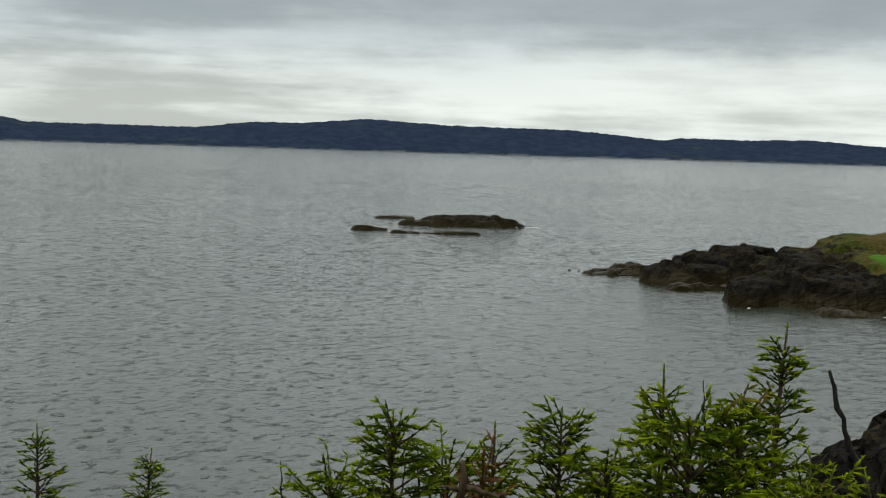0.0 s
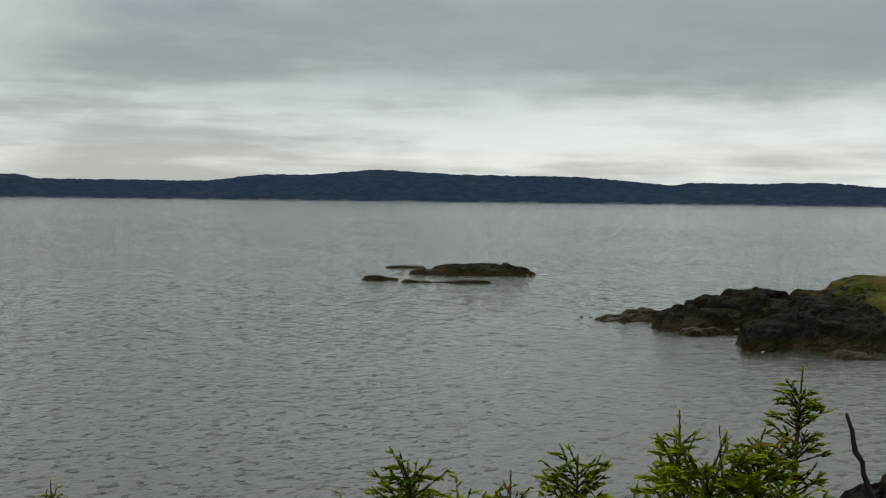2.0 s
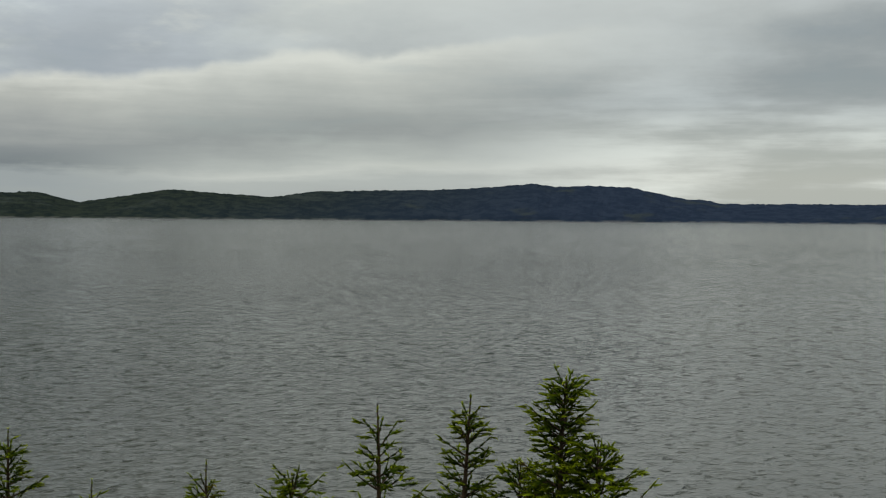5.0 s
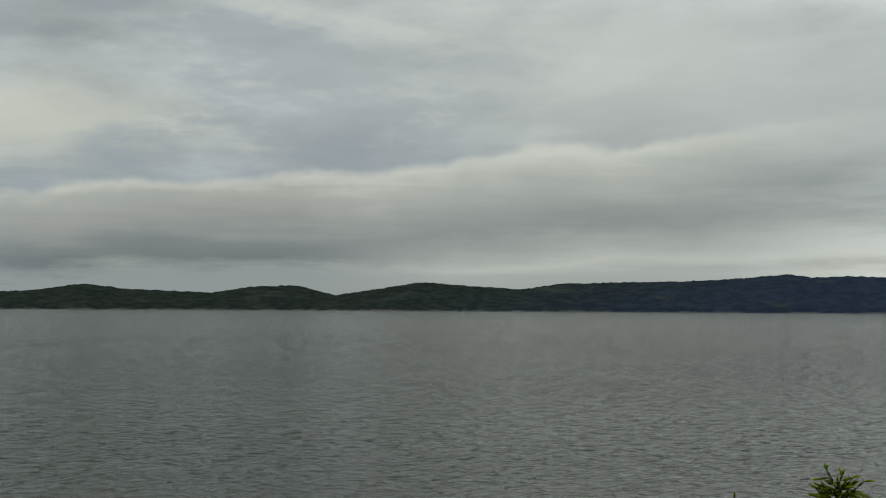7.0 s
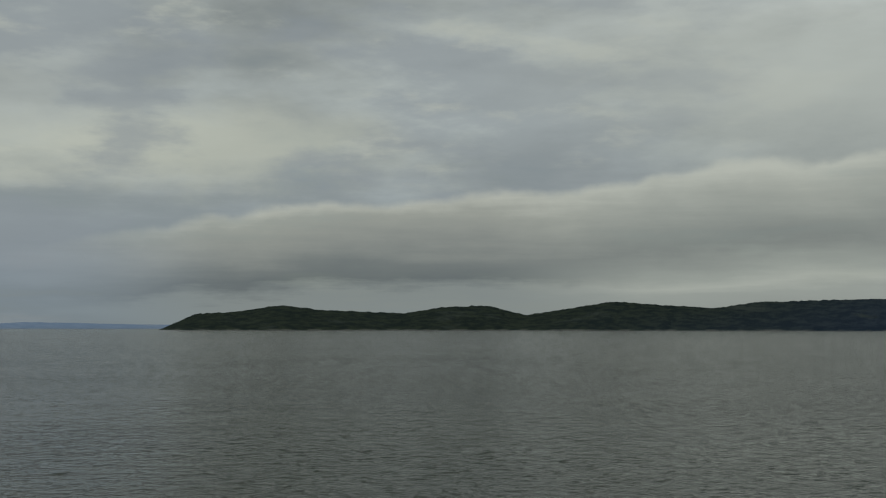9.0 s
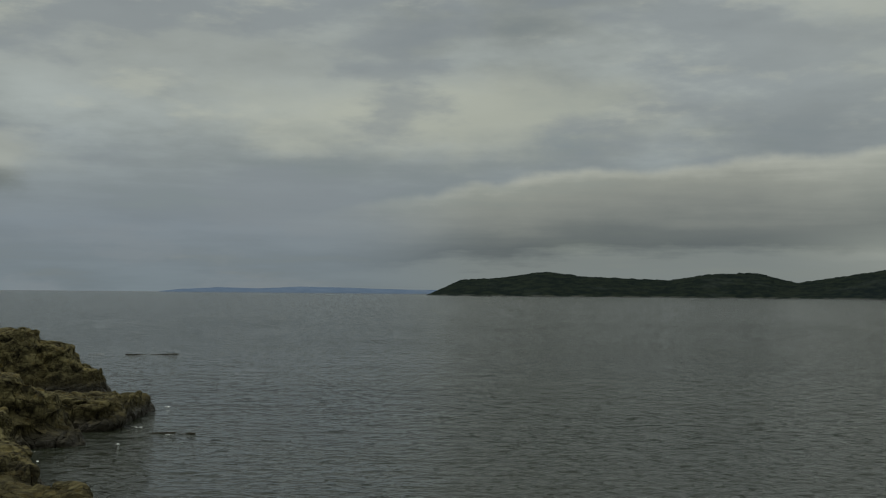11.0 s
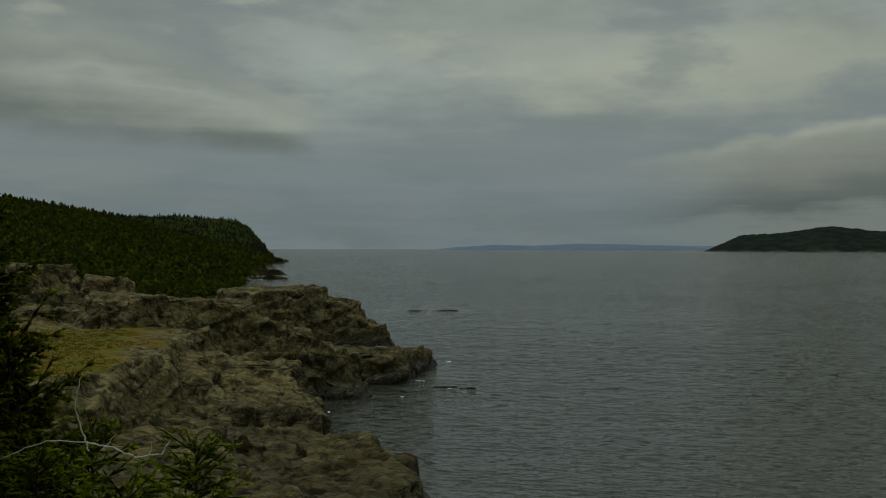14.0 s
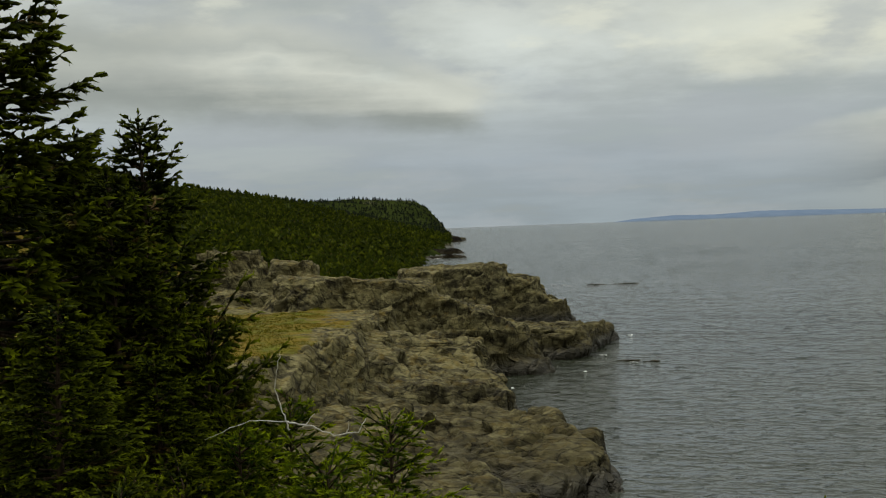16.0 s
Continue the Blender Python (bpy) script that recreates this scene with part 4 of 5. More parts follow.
# ---- foam ----
def foam(x, y, length, width, deg, seed, fill=0.3):
    n, k = max(8, int(length / 0.22)), max(5, int(width / 0.16))
    U, V = np.meshgrid(np.linspace(-1, 1, n), np.linspace(-1, 1, k), indexing="ij")
    keep = fbm(U * length * 0.5, V * width * 1.2, octaves=4, seed=seed, rough=0.65) * 1.3 + fill - (U ** 2 * 0.7 + V ** 2 * 0.8) > 0
    px, py = turn(U * length / 2, V * width / 2 + 0.15 * width * np.sin(U * 3 + seed), deg)
    Z = 0.05 + 0.05 * fbm(U * 9, V * 9, octaves=2, seed=seed + 1)
    F = grid_faces(n, k)
    F = F[keep.ravel()[F].all(1)]
    if not len(F):
        return
    used, inv = np.unique(F, return_inverse=True)
    ob = new("foam", mesh_of("foam", np.stack([px, py, Z], 2).reshape(-1, 3)[used], inv.reshape(F.shape), FOAM))
    ob.location = (x, y, 0)
    tagged(ob, "white broken foam where the swell meets rock", "foam", kind="stuff")


for args in ((13.2, 195, 4.6, 1.8, 0, 1, 0.5), (-230, 46.5, 5, 1.6, 80, 3, 0.3), (-227, 56, 7, 1.4, 80, 4, 0.15), (-125, 32.4, 4, 1.2, -25, 5, 0.15), (-102.2, 26.6, 3.6, 1.0, 60, 15, 0.12), (-108.5, 25.8, 3, 0.8, 30, 6, 0.1),
             (24.5, 99.0, 3.5, 1.2, -15, 7, 0.05), (34, 95.6, 5, 1.0, 0, 8, 0.0), (-455, 48, 26, 5, -8, 9, 0.2), (-128, 31, 4, 1.2, 0, 10), (-97, 22, 2.5, 0.7, 40, 11), (-89, 14.6, 2.2, 0.6, 10, 12), (15, 124.8, 4, 1.0, 0, 13, 0.1), (27, 121.8, 3, 0.8, 0, 14)):
    foam(*args)


# ---- trees ----
def part(name, mesh, parent, label=""):
    ob = new(name, mesh)
    ob.parent = parent
    if label:
        tagged(ob, label)
    return ob


def unit(v):
    return v / (np.linalg.norm(v, axis=-1, keepdims=True) + 1e-9)


def tubes(A, B, ra, rb, sides=4):
    """Tapered tubes from A to B (N x 3)."""
    n = len(A)
    d = unit(B - A)
    ref = np.where(np.abs(d[:, 2:3]) > 0.9, np.array([[1.0, 0, 0]]), np.array([[0, 0, 1.0]]))
    u = unit(np.cross(d, ref))
    v = np.cross(d, u)
    ang = np.arange(sides) * 2 * math.pi / sides
    ringv = u[:, None] * np.cos(ang)[None, :, None] + v[:, None] * np.sin(ang)[None, :, None]
    va = A[:, None] + ringv * np.asarray(ra)[:, None, None]
    vb = B[:, None] + ringv * np.asarray(rb)[:, None, None]
    V = np.concatenate([va, vb], 1).reshape(-1, 3)
    k = np.arange(sides)
    base = np.stack([k, (k + 1) % sides, (k + 1) % sides + sides, k + sides], 1)
    return V, (base[None] + (np.arange(n) * 2 * sides)[:, None, None]).reshape(-1, 4)


def needles_on(A, B, shoot, per_m, size, wide, rng):
    """Needles all round the twigs A to B: a dense spindle close to the wood, and single blades standing out of it."""
    L = np.linalg.norm(B - A, axis=1)
    dirs = unit(B - A)
    ref = np.where(np.abs(dirs[:, 2:3]) > 0.9, np.array([[1.0, 0, 0]]), np.array([[0, 0, 1.0]]))
    U = unit(np.cross(dirs, ref))
    W = np.cross(dirs, U)
    # spindles
    m = len(A)
    fat = size * 0.40 * (0.8 + 0.4 * rng.random(m))
    spin = rng.random(m) * 6.28
    corners = []
    for k in range(3):
        ang = spin + k * math.pi / 1.5
        corners.append(A + (B - A) * 0.45 + (U * np.cos(ang)[:, None] + W * np.sin(ang)[:, None]) * fat[:, None])
    SV = np.stack([A - dirs * (0.15 * fat)[:, None]] + corners + [B + dirs * (0.5 * fat)[:, None]], 1).reshape(-1, 3)
    one = np.array([[0, 2, 1], [0, 3, 2], [0, 1, 3], [4, 1, 2], [4, 2, 3], [4, 3, 1]])
    SF = (one[None] + (np.arange(m) * 5)[:, None, None]).reshape(-1, 3)
    SS = (shoot[:, None] * np.array([0.35, 0.55, 0.55, 0.55, 0.9])[None]).ravel()
    # blades
    cnt = np.maximum(1, (L * per_m).astype(int))
    i = np.repeat(np.arange(m), cnt)
    n = len(i)
    t = rng.random(n)
    a = rng.random(n) * 2 * math.pi
    rad = U[i] * np.cos(a)[:, None] + W[i] * np.sin(a)[:, None]
    rad[:, 2] += 0.2
    p = A[i] + (B - A)[i] * t[:, None]
    out = unit(dirs[i] * 0.9 + rad)
    side = unit(np.cross(out, rng.normal(size=(n, 3)))) * wide
    tip = p + out * (size * (0.7 + 0.5 * rng.random(n)))[:, None]
    V = np.stack([p - side, p + side, tip], 1).reshape(-1, 3)
    F = np.arange(3 * n).reshape(-1, 3) + len(SV)
    s = np.repeat(shoot[i] * (0.55 + 0.45 * t), 3)
    return np.vstack([SV, V]), np.vstack([SF, F]), np.concatenate([SS, s])


def spruce_meshes(height, radius, seed, bare=0.0, whorl=0.2, lift=35.0, dense=1.0, needle=0.028, leader=0.28, per_m=80, thick=0.13, shape=0.8, ragged=0.3, fresh=1.0, sub=False, droop=0.0, leaf=None):
    """Trunk, limbs and crown of a spruce, its foot at the origin."""
    rng = np.random.default_rng(seed)
    bend = rng.normal(size=2) * 0.02
    def axis(z):
        z = np.asarray(z, float)
        return np.stack([bend[0] * z * z / height + 0.02 * np.sin(z * 2 + seed), bend[1] * z * z / height + 0.02 * np.cos(z * 1.7 + seed), z], -1)
    zs = np.linspace(0, height, max(6, int(height / 0.35)))
    r0 = 0.012 * height + 0.012
    rad = r0 * (1 - zs / height) ** 0.9 + 0.004
    C = axis(zs)
    tv, tf = tubes(C[:-1], C[1:], rad[:-1], rad[1:], 7)
    LA, LB, ra, rb = [], [], [], []
    TA, TB, TS = [], [], []
    z = height - leader
    # the leader shoot carries needles of its own
    pts = axis(np.linspace(height - leader, height, 5))
    TA.append(pts[:-1]); TB.append(pts[1:]); TS.append(np.linspace(0.7, 1.0, 4) * fresh)
    low = bare * height
    while z > low:
        f = (height - z) / (height - low * 0.5)
        n = int(4 + 3 * min(1, f * 2) * dense + rng.integers(0, 2))
        a0 = rng.random() * 6.28
        for k in range(n):
            az = a0 + k * 2 * math.pi / n + rng.normal() * 0.25
            bl = (radius * f ** shape) * (1 + ragged * rng.normal()) + 0.06
            if bl < 0.06:
                continue
            el = radians(lift * (1 - f) ** 1.3 + 12 - 28 * f + rng.normal() * 7)
            zz = z + rng.normal() * whorl * 0.25
            m = max(4, int(bl / 0.09))
            t = np.linspace(0, 1, m + 1)
            rr = bl * t
            h = math.sin(el) * rr - 0.10 * bl * np.sin(t * math.pi) * f + 0.14 * bl * t ** 3 * f
            sway = np.cumsum(rng.normal(size=m + 1)) * 0.015 * bl
            o = np.array([math.cos(az), math.sin(az), 0])
            q = np.array([-math.sin(az), math.cos(az), 0])
            P = axis(zz)[None] + o[None] * (math.cos(el) * rr)[:, None] + q[None] * sway[:, None]
            P[:, 2] += h
            rw = (0.004 + 0.012 * bl) * (1 - t) + 0.002
            LA.append(P[:-1]); LB.append(P[1:]); ra.append(rw[:-1]); rb.append(rw[1:])
            inner = 0.12 if bl < 0.5 else 0.3
            on = t[:-1] > inner * 0.6
            TA.append(P[:-1][on]); TB.append(P[1:][on]); TS.append((0.25 + 0.75 * t[:-1] ** 2)[on] * fresh)
            # side twigs, both sides, slanting forward
            ns = max(2, int(bl * (1 - inner) / (0.082 if sub else 0.088) * dense))
            ts = inner + (1 - inner) * (np.arange(ns) + rng.random(ns)) / ns
            base = np.stack([np.interp(ts, t, P[:, j]) for j in range(3)], 1)
            side = np.where(np.arange(ns) % 2 == 0, 1.0, -1.0)
            tl = np.clip(0.42 * bl * (1 - ts) + 0.075, 0.06, 0.42) * (0.7 + 0.6 * rng.random(ns))
            dirs = o[None] * 0.75 + q[None] * (side * (0.75 + 0.2 * rng.normal(size=ns)))[:, None] + np.array([0, 0, 1.0])[None] * (0.10 + 0.22 * rng.normal(size=ns) - 0.18 * f - droop * (0.3 + f))[:, None]
            dirs = unit(dirs)
            end = base + dirs * tl[:, None] + np.array([0, 0, 1.0])[None] * (0.06 * tl)[:, None]
            stout = tl > 0.16
            LA.append(base[stout]); LB.append(end[stout]); ra.append(np.full(stout.sum(), 0.0032)); rb.append(np.full(stout.sum(), 0.0016))
            TA.append(base); TB.append(end); TS.append((0.4 + 0.5 * ts) * fresh)
            big = tl > 0.13
            if sub and big.any():
                for sgn in (-1.0, 1.0):
                    for fr in (0.35, 0.62):
                        b2 = base[big] + dirs[big] * (tl[big] * fr)[:, None]
                        d2 = unit(dirs[big] + sgn * np.cross(dirs[big], [0, 0, 1.0]) * 0.9 + rng.normal(size=(big.sum(), 3)) * 0.15)
                        TA.append(b2); TB.append(b2 + d2 * (tl[big] * 0.42)[:, None]); TS.append((0.35 + 0.6 * ts[big]) * fresh)
        z -= whorl * (0.45 + 0.55 * min(1, f * 3)) * (0.7 + 0.6 * rng.random())
    LA, LB, ra, rb = (np.concatenate(v) for v in (LA, LB, ra, rb))
    lv, lf = tubes(LA, LB, ra, rb, 3)
    wood_v, wood_f = np.vstack([tv, lv]), np.vstack([tf, lf + len(tv)])
    nv, nf, ns_ = needles_on(np.concatenate(TA), np.concatenate(TB), np.concatenate(TS), per_m, needle, needle * thick, rng)
    trunk = mesh_of("trunk", wood_v, wood_f, BARK, smooth=True)
    crown = mesh_of("crown", nv, nf, leaf or NEEDLES, {"shoot": ns_})
    return trunk, crown


KINDS = {
    "open": dict(height=2.4, radius=0.62, whorl=0.17, lift=46, dense=0.9, leader=0.30, shape=0.75, bare=0.05, sub=True),
    "slim": dict(height=2.6, radius=0.50, whorl=0.12, lift=38, dense=1.0, leader=0.22, shape=0.75, bare=0.05, sub=True),
    "column": dict(height=2.6, radius=0.40, whorl=0.07, lift=36, dense=1.2, leader=0.12, shape=0.42, bare=0.05, ragged=0.3, sub=True),
    "bushy": dict(height=2.4, radius=0.80, whorl=0.12, lift=40, dense=1.1, leader=0.16, shape=0.62, bare=0.05, ragged=0.4, sub=True, needle=0.031),
    "shrub": dict(height=1.8, radius=0.85, whorl=0.125, lift=46, dense=1.1, leader=0.16, shape=0.55, bare=0.05, ragged=0.45, sub=True, needle=0.031),
    # the shrub again, its shade put in by the darker needles
    "shaded": dict(height=1.8, radius=0.85, whorl=0.125, lift=40, dense=1.1, leader=0.16, shape=0.55, bare=0.05, ragged=0.4, sub=True, needle=0.034, leaf=DARK_NEEDLES),
    "withered": dict(height=1.5, radius=0.62, whorl=0.14, lift=55, dense=0.7, leader=0.12, shape=0.5, bare=0.05, ragged=0.5, per_m=110, leaf=DEAD_NEEDLES),
    "tall": dict(height=6.6, radius=1.75, whorl=0.19, lift=36, dense=1.5, leader=0.26, shape=0.76, bare=0.04, needle=0.054, per_m=18, thick=0.13, sub=True, ragged=0.16, fresh=0.9, droop=0.2, leaf=DARK_NEEDLES),
    "dark": dict(height=5.4, radius=1.5, whorl=0.18, lift=40, dense=1.5, leader=0.26, shape=0.72, bare=0.03, needle=0.054, per_m=18, thick=0.13, sub=True, ragged=0.16, fresh=0.9, droop=0.2, leaf=DARK_NEEDLES),
}
_made = {}


def stand(bearing_deg, dist):
    """A spot as seen from the held-out camera while it faces that part of the view."""
    b = radians(bearing_deg)
    facing = radians(min((0.0, -26.6, -60.5, -81.3, -83.8), key=lambda f: abs(f - bearing_deg + (3 if f == -83.8 else 0))))
    return dist * math.sin(b) + ARM * math.sin(facing), dist * math.cos(b) + ARM * math.cos(facing)


def spruce(kind, bearing_deg, dist, tip, seed, label, group="", lean=0.0, scale=None):
    """A spruce whose top stands at that bearing, distance and height; its foot goes into the ground."""
    x, y = stand(bearing_deg, dist)
    foot = float(near_height(np.array([x]), np.array([y]))[0][0]) - 0.08
    full = KINDS[kind]["height"]
    sz = (tip - foot) / full if scale is None else scale
    key = (kind, seed % 3)
    if key not in _made:
        _made[key] = spruce_meshes(seed=seed % 3 + 10 * len(kind), **KINDS[kind])
    ob = new("spruce")
    trunk, crown = _made[key]
    part("trunk", trunk, ob)
    part("crown", crown, ob)
    width = min(max(sz, 0.75), 1.25)
    ob.matrix_world = Matrix.Translation((x, y, tip - full * sz)) @ Euler((radians(lean), 0, radians(seed * 77 % 360))).to_matrix().to_4x4() @ Matrix.Diagonal((width, width, sz, 1))
    return tagged(ob, label, "tree", group)


YOUNG = "young spruces on the cliff edge"
FRESH = "young green spruce with fresh pale shoots on the cliff edge"
# kind, bearing, distance, height of the top, seed
for kind, az, d, tip, sd in (
        ("slim", -16.8, 10.0, 9.80, 1), ("slim", -13.2, 10.0, 9.56, 2), ("bushy", -1.9, 7.6, 10.38, 3), ("shrub", -4.6, 7.8, 9.95, 4), ("open", 2.4, 7.8, 10.30, 5), ("shrub", 0.4, 8.2, 9.95, 6),
        ("bushy", 5.5, 7.8, 10.40, 7), ("shrub", 7.8, 7.5, 10.15, 8), ("open", 10.6, 7.8, 10.71, 9), ("bushy", 13.7, 7.6, 10.60, 10), ("shrub", 11.8, 7.2, 10.50, 12), ("slim", 15.4, 8.2, 10.95, 11), ("shrub", 17.2, 7.2, 10.20, 13),
        ("shrub", 20.4, 7.0, 10.15, 14), ("open", -45.5, 10.0, 9.95, 15), ("slim", -44.3, 10.5, 9.63, 16), ("open", -41.8, 10.6, 9.94, 17), ("bushy", -37.9, 10.8, 9.78, 18), ("open", -34.0, 10.2, 10.46, 19),
        ("slim", -30.3, 11.0, 10.44, 20), ("column", -25.8, 11.0, 10.60, 21), ("bushy", -24.1, 10.7, 10.09, 22), ("bushy", -27.6, 11.4, 9.75, 23), ("slim", -21.3, 11.0, 9.56, 24), ("slim", -49.0, 10.4, 10.30, 25),
        ("slim", -68.1, 11.0, 9.59, 26), ("slim", -66.1, 11.2, 9.47, 27)):
    spruce(kind, az, d, tip, sd, FRESH, YOUNG)
DARK = "tall dense dark spruce with drooping branches"
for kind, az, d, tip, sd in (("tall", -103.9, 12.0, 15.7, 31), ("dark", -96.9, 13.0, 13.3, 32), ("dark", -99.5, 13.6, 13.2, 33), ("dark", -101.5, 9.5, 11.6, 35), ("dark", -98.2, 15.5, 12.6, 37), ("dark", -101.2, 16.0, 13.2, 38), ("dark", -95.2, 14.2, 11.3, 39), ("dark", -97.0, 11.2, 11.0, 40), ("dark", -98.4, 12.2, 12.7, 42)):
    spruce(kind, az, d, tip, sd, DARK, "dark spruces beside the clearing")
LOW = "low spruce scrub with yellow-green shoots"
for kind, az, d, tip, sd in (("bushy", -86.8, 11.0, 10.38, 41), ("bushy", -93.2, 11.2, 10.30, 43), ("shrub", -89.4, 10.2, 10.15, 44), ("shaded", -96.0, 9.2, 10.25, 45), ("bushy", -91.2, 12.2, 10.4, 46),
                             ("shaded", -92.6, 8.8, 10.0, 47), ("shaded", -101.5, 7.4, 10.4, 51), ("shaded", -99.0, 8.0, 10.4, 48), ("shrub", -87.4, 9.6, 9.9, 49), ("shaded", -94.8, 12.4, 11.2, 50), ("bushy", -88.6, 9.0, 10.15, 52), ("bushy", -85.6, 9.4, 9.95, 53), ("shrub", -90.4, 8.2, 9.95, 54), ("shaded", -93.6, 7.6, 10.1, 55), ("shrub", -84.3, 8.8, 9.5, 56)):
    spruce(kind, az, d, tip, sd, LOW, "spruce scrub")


for az, d, tip, sd in ((2.2, 7.3, 10.02, 3), (-90.0, 9.8, 9.75, 4)):
    spruce("withered", az, d, tip, sd, "withered young spruce with rusty brown needles", "withered spruces")


# ---- dead wood ----
def sweep(name, pts, radii, mat, sides=7):
    """One bent tapering stick."""
    d = unit(np.gradient(pts, axis=0))
    ref = np.array([0, 0, 1.0]) if abs(d[0, 2]) < 0.8 else np.array([1.0, 0, 0])
    u = unit(np.cross(d, ref))
    v = np.cross(d, u)
    ang = np.arange(sides) * 2 * math.pi / sides
    ringv = u[:, None] * np.cos(ang)[None, :, None] + v[:, None] * np.sin(ang)[None, :, None]
    V = (pts[:, None] + ringv * radii[:, None, None]).reshape(-1, 3)
    k = np.arange(sides)
    base = np.stack([k, (k + 1) % sides, (k + 1) % sides + sides, k + sides], 1)
    F = (base[None] + (np.arange(len(pts) - 1) * sides)[:, None, None]).reshape(-1, 4)
    V = np.vstack([V, pts[-1:] + d[-1:] * radii[-1]])
    last = (len(pts) - 1) * sides
    return mesh_of(name, V, [F, np.stack([last + k, last + (k + 1) % sides, np.full(sides, len(V) - 1)], 1)], mat, smooth=True)


def dead_branch(name, lines, mat, label, category="branch", near=1.0, taper=0.75):
    """Bare crooked wood: each line is a list of points (bearing, distance, height) with a thickness; the first is the stem."""
    rng = np.random.default_rng(len(lines))
    stem = None
    for thick, pts in lines:
        p = np.array([(*stand(a, d * near), EYE_Z - (EYE_Z - z) * near) for a, d, z in pts])
        t = np.linspace(0, len(p) - 1, 7 * (len(p) - 1) + 1)
        q = np.stack([np.interp(t, np.arange(len(p)), p[:, j]) for j in range(3)], 1)
        q[1:-1] += rng.normal(size=(len(q) - 2, 3)) * (0.12 * thick + 0.0035)
        r = thick * (1 - taper * t / t[-1]) * (1 + 0.12 * rng.normal(size=len(t)))
        if stem is None:
            o = q[0].copy()
            stem = new(name, sweep(name, q - o, r, mat))
            stem.location = o
            tagged(stem, label, category)
        else:
            part("twig", sweep("twig", q - o, r, mat), stem)
    return stem


dead_branch("dead_snag", [(0.034, [(20.3, 8.0, 9.5), (19.36, 8.0, 9.93), (18.4, 8.0, 10.28), (17.48, 8.0, 10.70)]), (0.02, [(19.2, 8.0, 9.6), (20.2, 8.1, 10.2)])], CHAR_WOOD, "dark broken snag of dead wood leaning over the edge", "dead tree", taper=0.66)
dead_branch("bleached_branch", [(0.006, [(-91.2, 11.0, 10.26), (-91.5, 11.0, 10.44), (-91.8, 11.0, 10.66), (-91.5, 11.0, 10.94)]), (0.007, [(-91.3, 11.0, 10.34), (-90.3, 11.0, 10.29), (-89.2, 11.0, 10.19), (-88.1, 11.0, 10.21), (-87.7, 11.0, 10.33)]),
                                (0.004, [(-90.6, 11.0, 10.28), (-90.0, 11.0, 10.40)]), (0.004, [(-88.6, 11.0, 10.20), (-88.5, 11.0, 10.31)]), (0.004, [(-91.3, 11.0, 10.34), (-93.0, 10.9, 10.38), (-95.0, 10.9, 10.24)])], DEAD_WOOD, "bleached bare branch among the scrub", near=0.8)
for az, tip in ((12.1, 10.60), (-7.2, 9.98), (-0.9, 10.13), (-97.5, 9.4)):
    dead_branch("dead_sapling", [(0.012, [(az, 7.9, 8.6), (az + 0.1, 7.9, tip - 0.3), (az - 0.05, 7.9, tip)]), (0.006, [(az, 7.9, tip - 0.2), (az + 0.4, 7.9, tip - 0.12)])], CHAR_WOOD, "thin dead sapling standing among young spruces")
dead_branch("dead_stump", [(0.062, [(1.1, 6.5, 8.6), (1.1, 6.5, 9.9), (1.2, 6.5, 10.35)]), (0.02, [(1.2, 6.5, 10.22), (2.6, 6.5, 10.18), (3.8, 6.5, 10.16)]), (0.015, [(1.1, 6.5, 10.2), (0.2, 6.4, 10.24)]), (0.012, [(1.2, 6.5, 10.0), (2.8, 6.5, 9.98), (4.2, 6.4, 10.0)])], BARK, "broken brown stump with dead side branches", "stump")


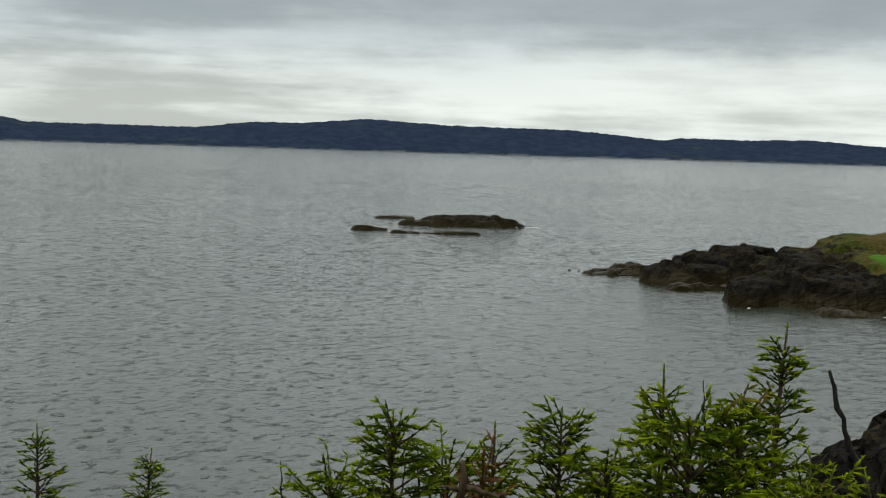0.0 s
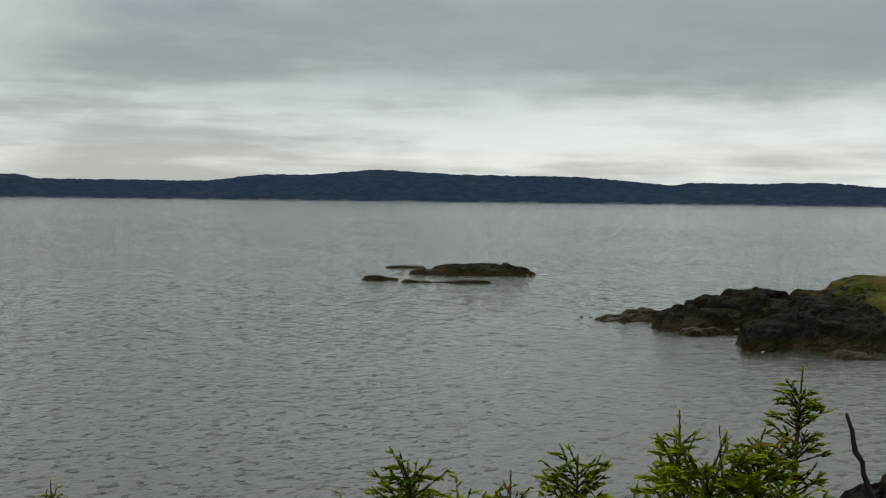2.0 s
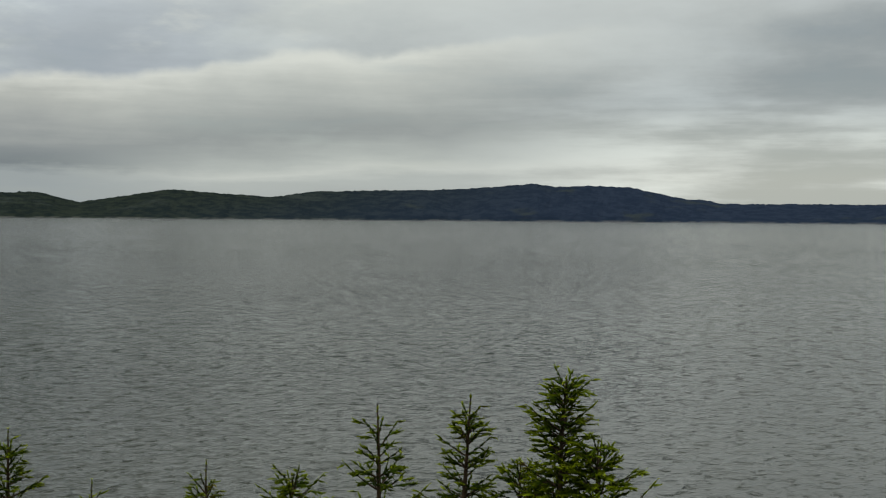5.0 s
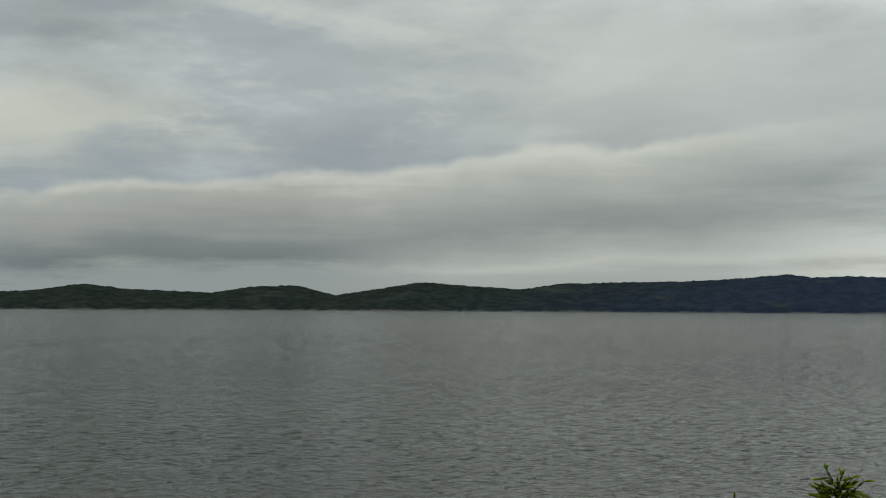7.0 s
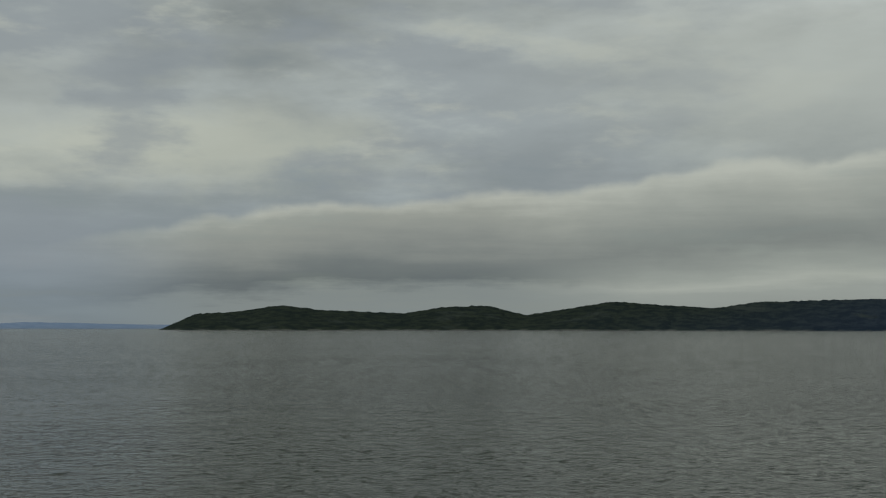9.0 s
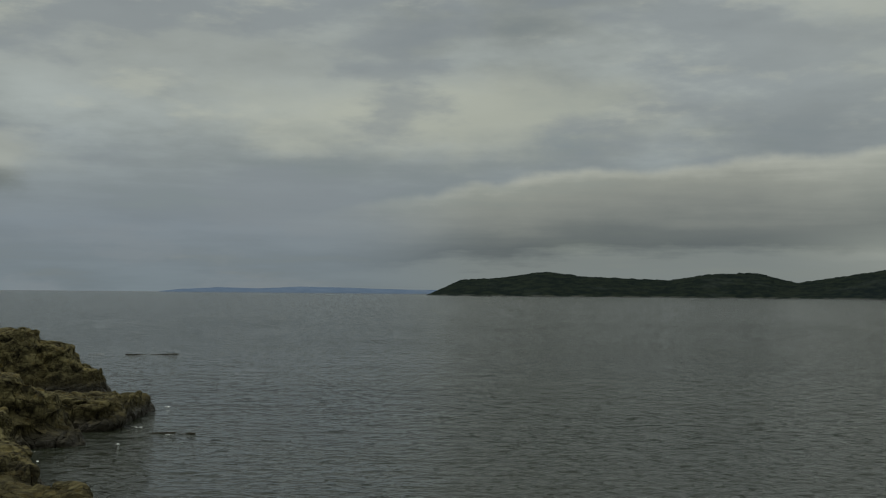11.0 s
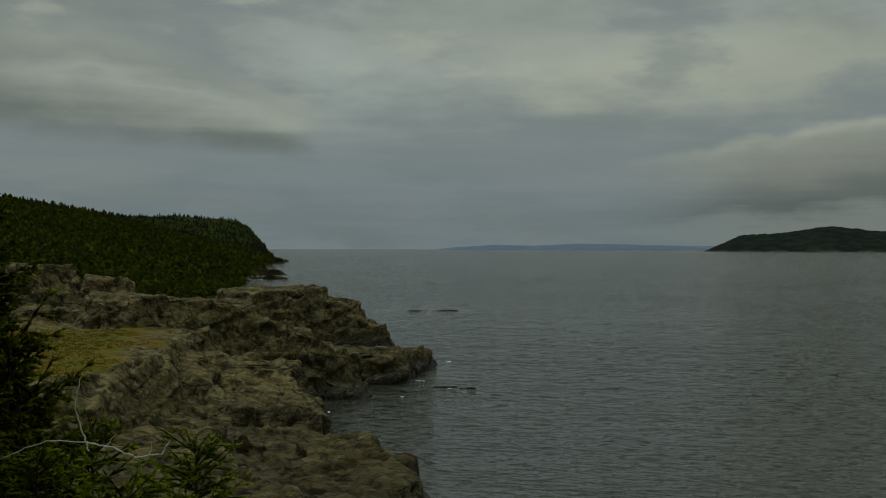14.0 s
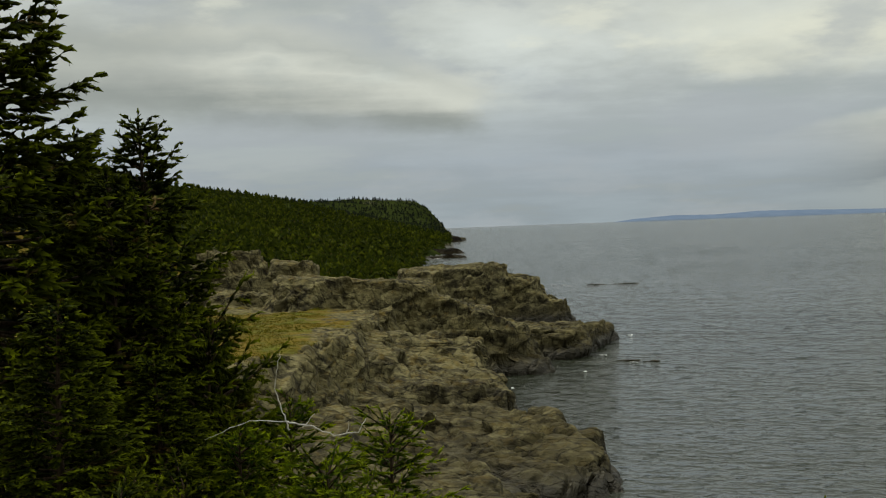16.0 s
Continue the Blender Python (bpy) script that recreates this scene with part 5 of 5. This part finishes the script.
# ---- woods on the slope towards the headland ----
def wood_mesh(count, seed, near_x, far_x, mat):
    rng = np.random.default_rng(seed)
    V, F, S = [], [], []
    x = -np.exp(rng.uniform(math.log(near_x), math.log(far_x), count))
    v = rng.random(count) ** 1.4 * np.interp(-x, [160, 500, 1000, 2000], [90, 190, 330, 260]) + np.interp(-x, [160, 900, 1500, 1750], [1, 1.5, 3, 9])
    y = coast_shore(x) - v
    y = np.where(-x < 174, np.minimum(y, 10 - 32 * rng.random(count) ** 1.4 - np.interp(-x, [120, 150], [10, 0])), y)
    z = np.where(-x < 176, near_height(x, y)[0], coast_height(x, y)[0])
    z = np.where(-x > 158, np.maximum(z, coast_height(x, y)[0]), z)
    size = rng.uniform(0.9, 2.9, count) ** 1.15 * np.interp(-x, [160, 300, 600, 1000, 2000], [0.9, 1.3, 1.7, 1.5, 1.2]) * (1 + 0.35 * fbm(x * 0.02, y * 0.02, octaves=2, seed=5))
    for k in range(count):
        h = size[k]
        w = h * rng.uniform(0.26, 0.5)
        tiers = 5 if -x[k] < 500 else 4
        for j in range(tiers):
            z0, z1 = h * (0.08 + 0.27 * j * 3.4 / tiers / 1.05), h * min(1.0, 0.42 + 0.29 * j * 2.6 / tiers)
            if j == tiers - 1:
                z1 = h
            n = 6
            a = np.arange(n) * 2 * math.pi / n + rng.random() * 6
            rr = w * (1 - 0.72 * j / tiers) * rng.uniform(0.75, 1.25, n) * np.where(np.arange(n) % 2, 0.45, 1.1)
            ringp = np.stack([x[k] + rr * np.cos(a), y[k] + rr * np.sin(a), z[k] + z0 + rng.normal(size=n) * 0.06 * h], 1)
            V.append(np.vstack([ringp, [[x[k] + rng.normal() * 0.02 * h, y[k] + rng.normal() * 0.02 * h, z[k] + z1]]]))
            F.append(np.stack([np.arange(n), (np.arange(n) + 1) % n, np.full(n, n)], 1))
            S.append(np.append(rng.uniform(0.15, 0.6, n), rng.uniform(0.4, 1.0)) * rng.uniform(0.5, 1.2))
    off = np.cumsum([0] + [len(q) for q in V[:-1]])
    F = np.concatenate([f + o for f, o in zip(F, off)])
    return mesh_of("forest", np.vstack(V), F, mat, {"shoot": np.concatenate(S)})


tagged(new("forest", wood_mesh(8500, 77, 124, 1000, FOREST)), "dense dark spruce woods on the slope above the shore", "forest", kind="stuff")
tagged(new("forest", wood_mesh(3200, 78, 950, 1950, FAR_FOREST)), "dark spruce woods on the far headland", "forest", kind="stuff")


# ---- grass on the level top of the cliffs ----
def turf_tufts(count, seed):
    rng = np.random.default_rng(seed)
    x = rng.uniform(-104, -52, count)
    y = rng.uniform(-12, 4, count)
    keep = np.exp(-((x + 75) / 27) ** 4 - ((y + 8.4 + 0.12 * (x + 78)) / 10.0) ** 4) + 0.4 * fbm(x * 0.3, y * 0.3, octaves=3, seed=9) > 0.62
    x, y = x[keep], y[keep]
    ground_ob = bpy.data.objects["ground"]
    deps_z = np.array([ground_ob.ray_cast((a, b, 40), (0, 0, -1))[1][2] for a, b in zip(x, y)])
    blades = 7
    X, Y, Z = (np.repeat(v, blades) for v in (x, y, deps_z))
    n = len(X)
    size = np.repeat(rng.uniform(0.05, 0.16, len(x)), blades) * rng.uniform(0.6, 1.2, n)
    a = rng.random(n) * 6.28
    foot = np.stack([X + 0.10 * rng.normal(size=n), Y + 0.10 * rng.normal(size=n), Z - 0.03], 1)
    side = np.stack([np.cos(a), np.sin(a), 0 * a], 1) * 0.022
    tip = foot + np.stack([0.5 * size * rng.normal(size=n), 0.5 * size * rng.normal(size=n), size], 1)
    V = np.stack([foot - side, foot + side, tip], 1).reshape(-1, 3)
    tone = np.repeat(np.clip(np.repeat(rng.random(len(x)), blades) + 0.2 * rng.normal(size=n), 0, 1), 3)
    me = mesh_of("grass", V, np.arange(3 * n).reshape(-1, 3), GRASS, {"shoot": tone})
    tagged(new("grass", me), "short olive and straw-coloured grass on the cliff top", "grass", kind="stuff")


turf_tufts(9000, 5)
